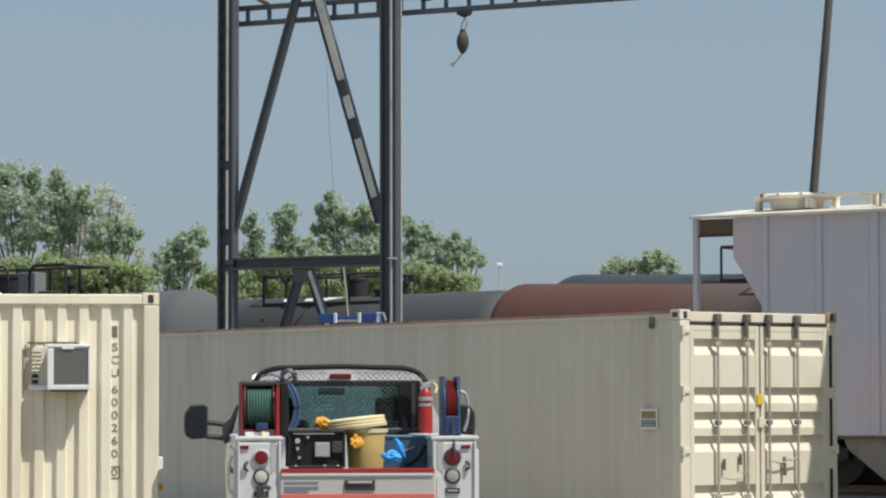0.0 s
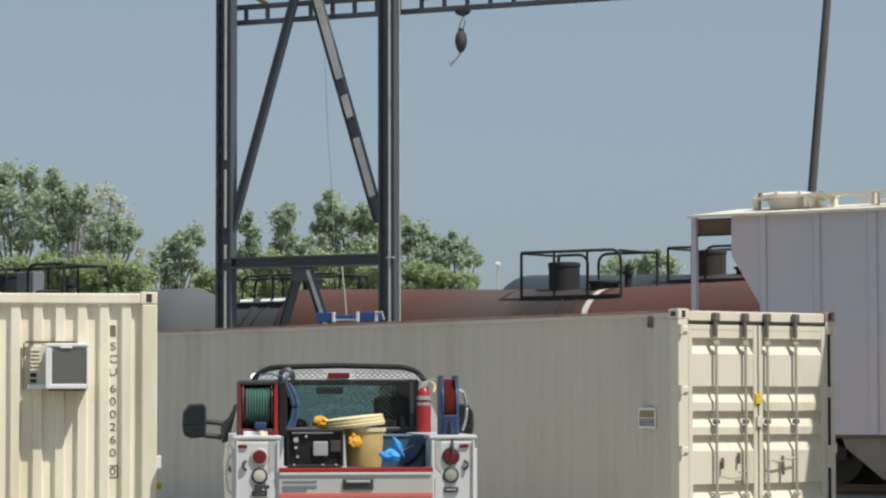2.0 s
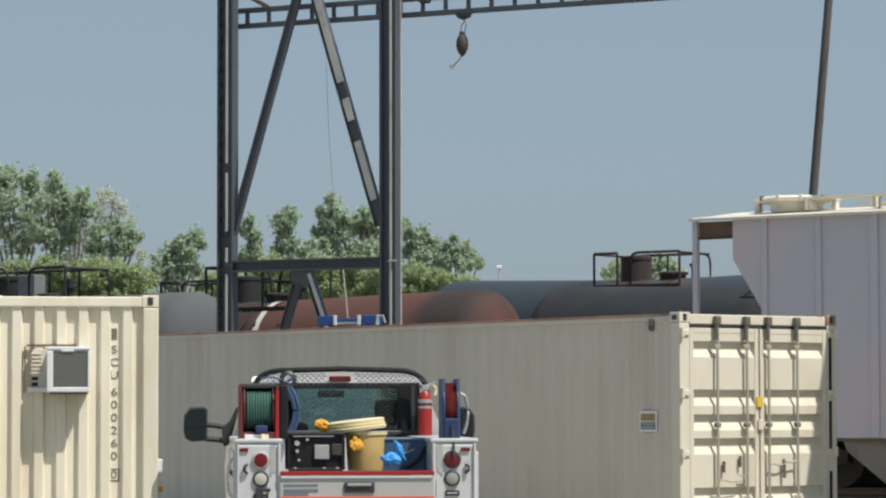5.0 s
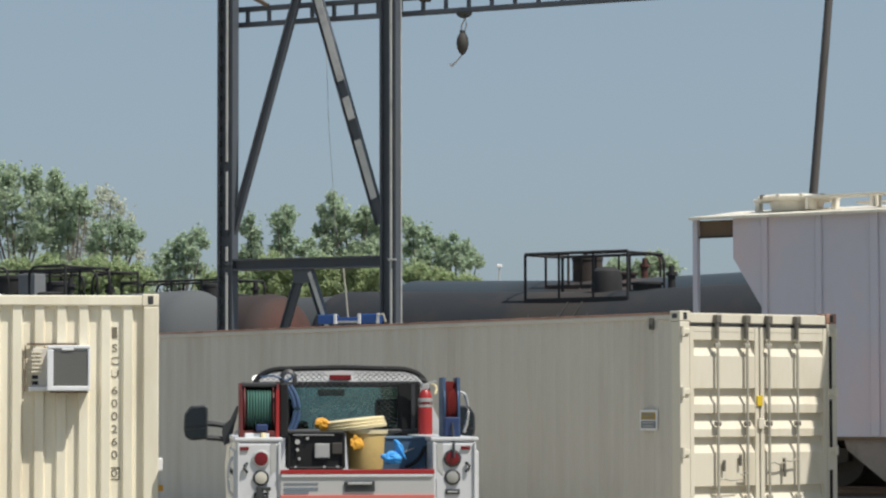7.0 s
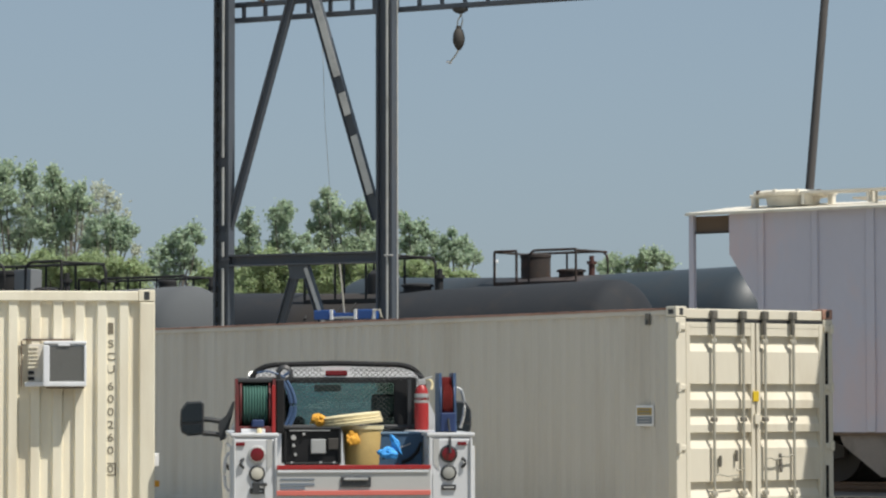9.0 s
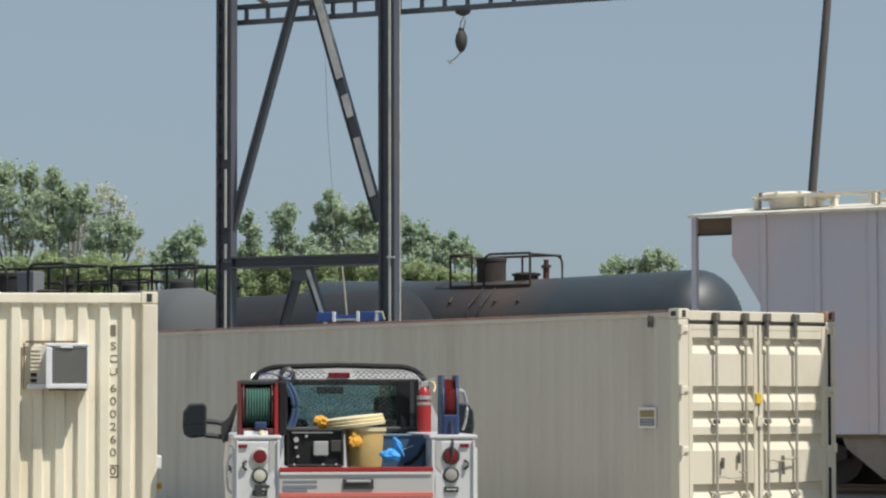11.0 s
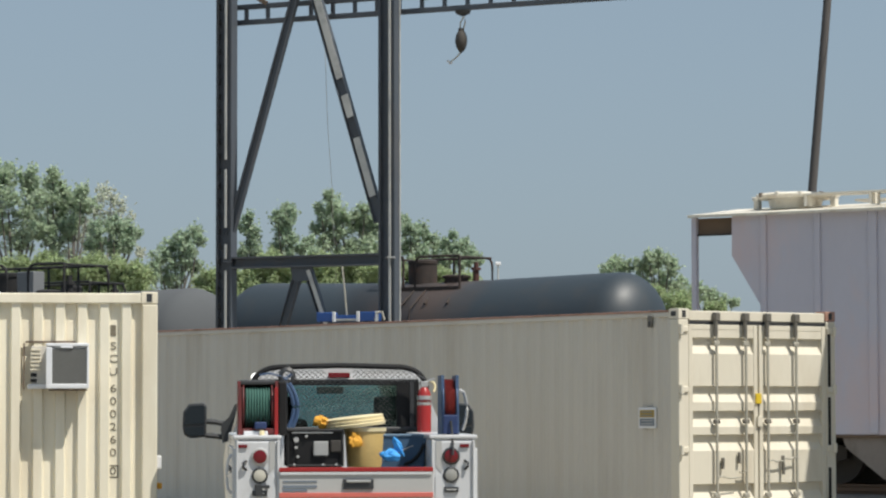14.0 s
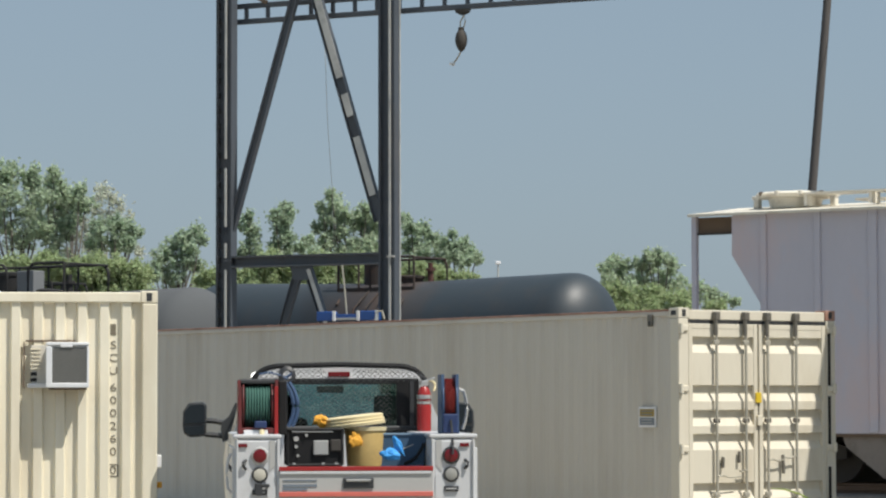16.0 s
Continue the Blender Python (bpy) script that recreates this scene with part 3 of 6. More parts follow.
def long_container(m):
    w, l, h = 2.438, 12.19, 2.591
    t = thing("shipping_container", m, "long beige shipping container with closed doors and rust-edged roof rail", "container", "shipping containers")
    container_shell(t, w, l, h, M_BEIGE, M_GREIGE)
    bm = B()
    sheet(bm, corrugation(0.15, w - 0.15, 0.25, 0.04), (0.18, h - 0.12), 0.002, Matrix(((1, 0, 0, 0), (0, -1, 0, l - 0.02), (0, 0, 1, 0), (0, 0, 0, 1))))
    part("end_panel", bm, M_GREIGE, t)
    bm = B()
    box(bm, (w / 2, 0.07, h - 0.075), (w - 0.33, 0.12, 0.115), bevel=0.01)
    part("header", bm, M_BEIGE, t)
    bm = B()
    box(bm, (w / 2, 0.07, 0.08), (w - 0.33, 0.12, 0.15), bevel=0.01)
    part("sill", bm, M_BEIGE, t)
    bm = B()
    box(bm, (w / 2, 0.06, h - 0.152), (w - 0.3, 0.09, 0.034))
    part("gasket", bm, M_BLACK, t, "black rubber door seal")
    z0, z1 = 0.165, h - 0.175
    grooves = [2.225, 1.668, 1.384, 1.110, 0.545]
    for k in (0, 1):
        d = new("door")
        d.parent = t
        x0, x1 = (0.155, w / 2 - 0.012) if k == 0 else (w / 2 + 0.012, w - 0.155)
        prof = [(z1, 0.0)]
        for g in grooves:
            prof += [(g + 0.042, 0.0), (g + 0.036, 0.048), (g - 0.058, 0.048), (g - 0.145, 0.0)]
        prof.append((z0, 0.0))
        bm = B()
        sheet(bm, prof, (x0 + 0.06, x1 - 0.06), 0.004, Matrix(((0, 0, 1, 0), (0, 1, 0, 0.012), (1, 0, 0, 0), (0, 0, 0, 1))))
        part("door_panel", bm, M_BEIGE, d, "pressed steel door panel")
        bm = B()
        for xx in (x0 + 0.03, x1 - 0.03):
            box(bm, (xx, 0.035, (z0 + z1) / 2), (0.06, 0.06, z1 - z0), bevel=0.006)
        for zz in (z0 + 0.03, z1 - 0.03):
            box(bm, ((x0 + x1) / 2, 0.036, zz), (x1 - x0 - 0.12, 0.055, 0.06), bevel=0.006)
        part("door_frame", bm, M_BEIGE, d)
        for j, rx in enumerate((0.541, 0.991) if k == 0 else (1.330, 1.777)):
            bm = B()
            tube(bm, (rx, -0.035, 0.06), (rx, -0.035, h - 0.04), 0.017, 12)
            part("lock_rod", bm, M_GALV, d, "dull galvanised locking rod", True)
            for zz in (0.09, h - 0.085):
                bm = B()
                box(bm, (rx, -0.03, zz), (0.075, 0.075, 0.10), bevel=0.012)
                box(bm, (rx + 0.04, -0.005, zz), (0.05, 0.05, 0.06), bevel=0.008)
                part("cam_keeper", bm, M_BEIGE if zz < 1 else M_HANDLE, d)
            # darker sleeve over the upper end of each rod
            bm = B()
            tube(bm, (rx - 0.012, -0.036, h - 0.31), (rx - 0.012, -0.036, h - 0.12), 0.026, 12)
            part("cam_sleeve", bm, M_HANDLE, d, "dark sleeve round the rod's top", True)
            for zz in (0.45, 1.30, 2.20):
                bm = B()
                box(bm, (rx, -0.028, zz), (0.085, 0.045, 0.055), bevel=0.012)
                part("rod_bracket", bm, M_HANDLE if zz == 1.30 else M_GALV, d)
            s = 1 if j == 0 else -1
            hz = (0.66, 0.72)[j] if k == 0 else (0.84, 0.87)[j]
            hx = rx + s * ((0.36, 0.12)[j] if k == 0 else (0.24, 0.22)[j])
            bm = B()
            pipe(bm, [(rx, -0.05, hz), (rx + s * 0.06, -0.055, hz + 0.012), ((rx + hx) / 2, -0.05, hz - 0.012), (hx, -0.045, hz)], 0.009)
            handle = part("handle", bm, M_GALV, d, "worn steel door handle")
            bm = B()
            if k == 0:
                box(bm, (rx + s * 0.10, -0.02, hz + 0.16), (0.03, 0.03, 0.13), bevel=0.006)
            else:
                box(bm, (hx - s * 0.01, -0.03, hz - 0.13 * j), (0.035, 0.03, 0.12), bevel=0.008)
            part("hasp", bm, M_HANDLE, handle)
        for zz in (0.33, 0.98, 1.67, 2.36):
            bm = B()
            xx = 0.075 if k == 0 else w - 0.085
            s = -1 if k == 0 else 1
            box(bm, (xx - 0.01 * s, -0.010, zz), (0.10, 0.024, 0.07), bevel=0.010)
            tube(bm, (xx + 0.05 * s, -0.022, zz - 0.055), (xx + 0.05 * s, -0.022, zz + 0.055), 0.024, 12)
            part("hinge", bm, M_BEIGE, d)
    for z0, z1 in ((0.30, 0.75), (0.99, 1.58), (1.69, 2.37)):
        bm = B()
        box(bm, (w - 0.108, -0.002, (z0 + z1) / 2), (0.036, 0.02, z1 - z0))
        part("edge_gap", bm, M_GEN, t, "dark gap beside the door")
    bm = B()
    box(bm, (1.205, -0.005, 1.565), (0.085, 0.02, 0.12), bevel=0.004)
    part("tag", bm, M_YELL, t, "yellow plate between the doors")
    bm = B()
    box(bm, (w / 2 + 0.0, -0.01, 1.30), (0.08, 0.03, 0.12), bevel=0.006)
    part("seal_box", bm, M_BEIGE, t)
    # warning plate on the side, lashing eye
    bm = B()
    box(bm, (-0.004, 0.556, 1.344), (0.012, 0.31, 0.24), bevel=0.002)
    plate = part("warning_plate", bm, M_WHITE, t, "white plate with yellow and grey fields")
    for zz, hh, mt in ((1.392, 0.085, M_YELLD), (1.294, 0.085, M_SIGNB)):
        bm = B()
        box(bm, (-0.012, 0.556, zz), (0.004, 0.26, hh))
        field = part("field", bm, mt, plate)
        for k in range(2):
            bm = B()
            box(bm, (-0.0155, 0.556, zz + 0.018 - 0.036 * k), (0.003, 0.20, 0.012))
            part("print_bar", bm, M_SIGNB if mt is M_YELLD else M_GREYP, field)
    bm = B()
    box(bm, (-0.012, 0.49, 2.455), (0.03, 0.075, 0.14), bevel=0.01)
    eye = part("lashing_eye", bm, M_HANDLE, t, "dark steel lashing eye")
    bm = B()
    box(bm, (-0.030, 0.49, 2.425), (0.006, 0.035, 0.05), bevel=0.002)
    part("slot", bm, M_BLACK, eye)
    return t


long_container(pose(2.690, 34.30, -0.015, 0, 0, YAW))


# ---- the office container with its window unit ----
def office_container(m):
    w, l, h = 2.438, 6.06, 2.591
    t = thing("office_container", m, "cream corrugated container with a window air conditioner in its end", "container", "shipping containers")
    container_shell(t, w, l, h, M_CREAM, M_CREAM, rust=False)
    bm = B()
    sheet(bm, corrugation(0.0355 - 0.043, 2.352, 0.2145, 0.045, 0.38, 0.08), (0.14, h - 0.11), 0.002, pose(0, 0.02, 0))
    part("end_panel", bm, M_CREAM, t, "upright corrugated end wall")
    bm = B()
    box(bm, (w / 2, 0.05, h - 0.06), (w - 0.33, 0.10, 0.10), bevel=0.01)
    part("top_rail", bm, M_CREAM, t)
    bm = B()
    box(bm, (w / 2, 0.05, 0.08), (w - 0.33, 0.10, 0.15), bevel=0.01)
    part("sill", bm, M_CREAM, t)
    bm = B()
    sheet(bm, corrugation(0.15, w - 0.15, 0.25, 0.04), (0.18, h - 0.12), 0.002, Matrix(((1, 0, 0, 0), (0, -1, 0, l - 0.02), (0, 0, 1, 0), (0, 0, 0, 1))))
    part("end_panel", bm, M_CREAM, t)
    # upright stencilled mark in a groove
    for text, z0 in (("SCU", 2.063), ("600260", 1.649), ("0", 0.843)):
        for k, ch in enumerate(text):
            letters(t, ch, 0.108, pose(2.010, 0.062, z0 - k * 0.125, 90, 0, 0) @ Matrix.Diagonal((1.25, 1.0, 1.0, 1.0)), M_PRINT)
    bm = B()
    for sx in (-1, 1):
        box(bm, (2.014 + sx * 0.043, 0.063, 0.843), (0.012, 0.004, 0.124))
        box(bm, (2.014, 0.063, 0.843 + sx * 0.056), (0.074, 0.004, 0.012))
    part("check_box", bm, M_PRINT, t, "stencilled box round the last figure")
    bm = B()
    box(bm, (2.008, 0.063, 2.217), (0.055, 0.004, 0.11))
    part("mark", bm, M_PRINT, t)
    bm = B()
    lathe(bm, [(0, 0.34), (0.05, 0.33), (0.09, 0.26), (0.11, 0.12), (0.115, 0)], pose(0.62, 1.2, h - 0.035, 0, -90, 0), 28)
    part("roof_vent", bm, M_WHITE, t, "low white roof vent", True)
    # brown strips: the rusty top edge, and painted shade down the left
    for cx, cz, sx, sz in ((1.40, 2.105, 0.48, 0.018), (1.145, 1.87, 0.014, 0.45)):
        bm = B()
        box(bm, (cx, 0.03, cz), (sx, 0.03, sz))
        part("opening_edge_and_shade", bm, M_BROWN, t, "rusty edge and painted side shade of the cut opening")
    bm = B()
    box(bm, (w + 0.02, 0.08, 0.70), (0.06, 0.05, 0.06), bevel=0.01)
    part("side_marker", bm, M_ORANGE, t, "small orange marker")
    bm = B()
    box(bm, (w + 0.02, 0.10, 0.93), (0.05, 0.05, 0.13), bevel=0.008)
    part("hinge", bm, M_WHITE, t)
    return t


OFFICE = pose(-5.204, 29.06, 0, 0, 0, 8)
office_container(OFFICE)


def window_unit(m):
    """x across, y into the wall from the front frame, the front's middle at the origin."""
    t = thing("air_conditioner", m, "white window air conditioner with grey grille fixed in a container wall", "air conditioner")
    w, d, h = 0.415, 0.24, 0.44
    bm = B()
    box(bm, (0.005, d / 2, 0), (w - 0.02, d - 0.02, h - 0.02), bevel=0.012)
    part("casing", bm, M_WHITE, t, "white sheet-metal casing")
    bm = B()
    for c, s in (((0, 0, h / 2 - 0.016), (w, 0.05, 0.032)), ((0, 0, -h / 2 + 0.024), (w, 0.05, 0.048)), ((-w / 2 + 0.03, 0, 0), (0.06, 0.05, h - 0.08)), ((w / 2 - 0.012, 0, 0), (0.024, 0.05, h - 0.08))):
        box(bm, c, s, bevel=0.008)
    box(bm, (-0.01, -0.004, h / 2 - 0.038), (0.12, 0.045, 0.026), bevel=0.008)
    part("frame", bm, M_WHITE, t, "white front frame")
    bm = B()
    box(bm, (0.018, 0.004, -0.006), (w - 0.084, 0.03, h - 0.085))
    for k in range(26):
        box(bm, (-w / 2 + 0.066 + k * (w - 0.10) / 25, -0.012, -0.006), (0.003, 0.006, h - 0.09))
    part("grille", bm, M_ACG, t, "fine grey condenser grille")
    side = new("side_panel")
    side.parent = t
    xl = -w / 2 - 0.085
    bm = B()
    box(bm, (xl + 0.02, d - 0.035, 0.0), (0.15, 0.05, h - 0.05), bevel=0.004)
    part("backing", bm, M_GREIGE, side, "faded chassis side")
    for k in range(6):
        bm = B()
        box(bm, (xl - 0.015, d - 0.072, 0.16 - k * 0.038), (0.10, 0.026, 0.014))
        part("louvre", bm, M_CREAM, side)
    for k in range(2):
        bm = B()
        box(bm, (xl - 0.03, d - 0.062, -0.085 - k * 0.055), (0.06, 0.01, 0.035))
        part("slot", bm, M_GEN, side)
    bm = B()
    box(bm, (xl, d - 0.075, -h / 2 + 0.022), (0.18, 0.06, 0.044), bevel=0.006)
    part("ledge", bm, M_WHITE, side)
    bm = B()
    box(bm, (0.005, d / 2 + 0.01, -h / 2 - 0.010), (w - 0.05, d - 0.03, 0.016), bevel=0.004)
    part("tray", bm, M_BROWN, t, "rusty drip tray")
    return t


window_unit(OFFICE @ pose(1.562, -0.185, 1.868))


# ---- the gantry behind the container ----
def h_beam(bm, p0, p1, w, d, out, tf=0.03):
    """An H-section from p0 to p1; out is the way that its web's plane faces."""
    p0, p1 = Vector(p0), Vector(p1)
    z = (p1 - p0).normalized()
    y = Vector(out)
    y = (y - z * y.dot(z)).normalized()
    x = y.cross(z)
    m = Matrix.Translation(p0) @ Matrix((x, z, y)).transposed().to_4x4()
    a, b, w2, n = d / 2, d / 2 - tf, w / 2, (p1 - p0).length
    half = [(a, w2), (b, w2), (b, tf / 2), (-b, tf / 2), (-b, w2), (-a, w2)]
    prism(bm, half + [(-u, -v) for u, v in half], 0, n, m)


def gantry(m, span, h_cross, h_top):
    """x runs along the frame; the first leg at 0, the second at span."""
    t = thing("gantry", m, "dark steel gantry frame with braced legs and a long lattice beam", "gantry")
    top = h_top + 1.2
    for x in (0, span):
        bm = B()
        h_beam(bm, (x, 0, 0.04), (x, 0, top), 0.20, 0.31, (0, 1, 0))
        leg = part("leg", bm, M_STEEL, t, "dark H-section steel leg")
        bm = B()
        box(bm, (x, 0, 0.02), (0.6, 0.6, 0.04))
        part("base_plate", bm, M_STEEL, leg)
        # paler strips up the front of each leg
        for z0, z1 in ((2.2, 3.80), (4.00, 4.25), (4.54, 5.55), (5.72, top - 0.1)) if x == 0 else ((0.4, top - 0.1),):
            bm = B()
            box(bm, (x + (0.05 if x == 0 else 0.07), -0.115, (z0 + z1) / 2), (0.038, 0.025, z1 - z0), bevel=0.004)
            part("pale_leg_strip", bm, M_STEELLT, leg, "pale steel strip up the leg")
        if x == 0:
            for k in range(26):
                bm = B()
                box(bm, (x - 0.075, -0.104, 2.4 + 0.26 * k), (0.05, 0.012, 0.11), bevel=0.003)
                part("slot", bm, M_GEN, leg, "dark slot in the flange")
        if x:
            bm = B()
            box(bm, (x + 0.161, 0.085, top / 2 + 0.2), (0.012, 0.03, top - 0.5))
            part("edge_strip", bm, M_STEELLT, leg, "pale strip along the leg's edge")
        bm = B()
        box(bm, (x + 0.10, -0.125, h_cross + 0.02), (0.15, 0.04, 0.03), bevel=0.006)
        part("splice_plate", bm, M_STEELLT if x else M_STEEL, leg)
    bm = B()
    h_beam(bm, (0.16, 0, h_cross), (span - 0.16, 0, h_cross), 0.22, 0.20, (0, 1, 0))
    part("cross_beam", bm, M_STEEL, t)
    bm = B()
    h_beam(bm, (0.07, 0.02, 4.42), (0.07 + 0.317 * (top - 4.42), 0.02, top), 0.10, 0.14, (0, 1, 0), 0.02)
    part("brace", bm, M_STEEL, t)
    bm = B()
    q0 = Vector((3.005, 0.02, 4.57))
    dv = Vector((-0.316, 0, 1)) * (top - 4.57)
    h_beam(bm, q0, q0 + dv, 0.10, 0.19, (0, 1, 0), 0.02)
    brace = part("brace", bm, M_STEEL, t, "dark brace with its sunlit face painted pale")
    tilt = math.degrees(math.atan2(dv.x, dv.z))
    # pale strips paint the sunlit stretches of the brace
    for a, b in ((0.09, 0.30), (0.375, 0.455), (0.515, 1.0)):
        bm = B()
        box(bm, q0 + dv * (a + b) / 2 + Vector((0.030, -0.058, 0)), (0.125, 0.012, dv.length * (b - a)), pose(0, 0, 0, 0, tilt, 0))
        part("sunlit_facing", bm, M_STEELLT, brace, "pale strip painted as sunlight on the brace")
    for x0, x1 in ((1.46, 0.86), (1.60, 2.24)):
        bm = B()
        h_beam(bm, (x0, 0.02, h_cross - 0.1), (x1, 0.02, h_cross - 1.9), 0.10, 0.15, (0, 1, 0), 0.02)
        lower = part("lower_brace", bm, M_STEEL, t)
    bm = B()
    prism(bm, [(1.30, h_cross - 0.1), (1.72, h_cross - 0.1), (1.66, h_cross - 0.34), (1.36, h_cross - 0.34)], -0.05, -0.035)
    part("gusset", bm, M_STEEL, t, "dark gusset plate")
    # sunlight on the lower brace, as a pale strip too
    bm = B()
    box(bm, (1.87, -0.050, h_cross - 0.74), (0.07, 0.012, 1.25), pose(0, 0, 0, 0, 159.6, 0))
    part("sunlit_facing", bm, M_STEELLT, lower)
    # lattice beam, running on past the frame
    far = 25.0
    for zz in (h_top, h_top + 0.27):
        bm = B()
        box(bm, (far / 2 - 0.1, 0.30, zz), (far + 0.2, 0.10, 0.085), bevel=0.008)
        part("chord", bm, M_STEEL, t, "dark lattice beam chord")
    n = int((far - 0.4) / 0.431)
    for k in range(n):
        bm = B()
        box(bm, (0.22 + k * 0.431, 0.30, h_top + 0.135), (0.05, 0.07, 0.19))
        part("batten", bm, M_STEEL, t)
    for x in (far - 0.3, far - 3.4):
        bm = B()
        h_beam(bm, (x, 0.0, 0.0), (x, 0.0, top), 0.20, 0.31, (0, 1, 0))
        part("leg", bm, M_STEEL, t)
    bm = B()
    box(bm, (3.72, 0.27, h_top + 0.26), (0.16, 0.16, 0.16), bevel=0.02)
    part("carrier", bm, M_DIRTY, t, "small dark cable carrier on the beam")
    bm = B()
    box(bm, (0.45, 0.22, h_top + 0.42), (0.5, 0.06, 0.07), pose(0, 0, 0, 0, 28, 0))
    part("stay", bm, M_BROWN, t)
    return t


GANTRY = pose(-3.747, 52.0, 0, 0, 0, -27.0)
SPAN = 3.195
gantry(GANTRY, SPAN, 3.93, 8.142)


def hoist(m):
    """A chain hoist under the beam, with a loop, a body and a swinging tail."""
    t = thing("chain_hoist", m, "small rusty chain hoist hanging from the lattice beam", "hoist")
    bm = B()
    lathe(bm, [(0, 0), (0, 0.14), (0.05, 0.12), (0.08, 0.06), (0.10, 0)], pose(0, 0, 0.02, 0, 90, 0), 20)
    part("trolley", bm, M_BLACK, t, "", True)
    bm = B()
    for s in (-1, 1):
        pipe(bm, [(0.02, 0, -0.08), (s * 0.045, 0, -0.18), (s * 0.035 - 0.02, 0, -0.29)], 0.012)
    part("shackle", bm, M_GALV, t)
    bm = B()
    lathe(bm, [(0.27, 0), (0.28, 0.05), (0.33, 0.05), (0.35, 0.07), (0.42, 0.095), (0.50, 0.105), (0.58, 0.09), (0.66, 0.05), (0.70, 0)], pose(-0.03, 0, 0, 0, 90, 0), 20)
    part("body", bm, M_DIRTY, t, "grimy brown hoist body", True)
    tail = new("tail")
    tail.parent = t
    tail.location = (-0.04, 0, -0.68)
    bm = B()
    pipe(bm, [(0, 0, 0), (-0.04, 0, -0.06), (-0.10, 0, -0.12), (-0.15, 0, -0.16), (-0.19, 0, -0.21)], 0.014)
    part("chain_end", bm, M_GALV, tail)
    bm = B()
    box(bm, (-0.19, 0, -0.18), (0.10, 0.02, 0.045), pose(0, 0, 0, 0, 25, 0), 0.006)
    part("rag", bm, M_WHITE, tail, "pale scrap of cloth")
    return t, tail


hoist_ob, hoist_tail = hoist(GANTRY @ pose(4.44, 0.30, 8.075))


def hanging_line(m, n):
    t = thing("hanging_line", m, "thin pale line hanging from the lattice beam", "line")
    bm = B()
    pipe(bm, [(0.09 * k / n * 3, 0.02 * math.sin(k), -4.6 * k / n) for k in range(n + 1)], 0.0045, 5)
    part("cord", bm, M_GALV, t)
    return t


hanging_line(GANTRY @ pose(1.80, 0.20, 8.10), 12)


def blue_trolley(m):
    """The blue hoist carriage that rests on a post inside the frame."""
    t = thing("hoist_carriage", m, "blue steel carriage standing on a post behind the container", "carriage")
    for x in (-0.42, 0.42):
        bm = B()
        box(bm, (x, 0, 0), (0.30, 0.22, 0.16), bevel=0.015)
        part("end_box", bm, M_BLUE, t, "blue painted end box")
    bm = B()
    box(bm, (0, 0, -0.02), (0.6, 0.16, 0.10), bevel=0.008)
    part("beam", bm, M_BLUE, t)
    for x in (-0.22, 0.24, 0.6):
        bm = B()
        box(bm, (x, -0.12, 0.0), (0.05, 0.03, 0.17), bevel=0.004)
        part("strap", bm, M_WHITE, t)
    bm = B()
    pipe(bm, [(-0.04, 0, 0.02), (-0.08, 0, 0.45), (-0.13, 0, 0.86)], 0.015)
    part("rod", bm, M_GALV, t, "pale upright rod")
    bm = B()
    box(bm, (0.0, -0.09, -0.05), (0.5, 0.03, 0.035), bevel=0.004)
    part("flange", bm, M_STEELLT, t)
    bm = B()
    pipe(bm, [(0.56, -0.1, -0.08), (0.60, -0.12, 0.06), (0.70, -0.12, 0.07), (0.73, -0.1, -0.06)], 0.02)
    part("bracket", bm, M_GALV, t)
    for x in (-0.35, 0.35):
        bm = B()
        tube(bm, (x, 0, -0.05), (x, 0, -2.90), 0.06)
        part("post", bm, M_STEEL, t)
    return t


blue_trolley(GANTRY @ pose(2.53, -0.2, 2.96))


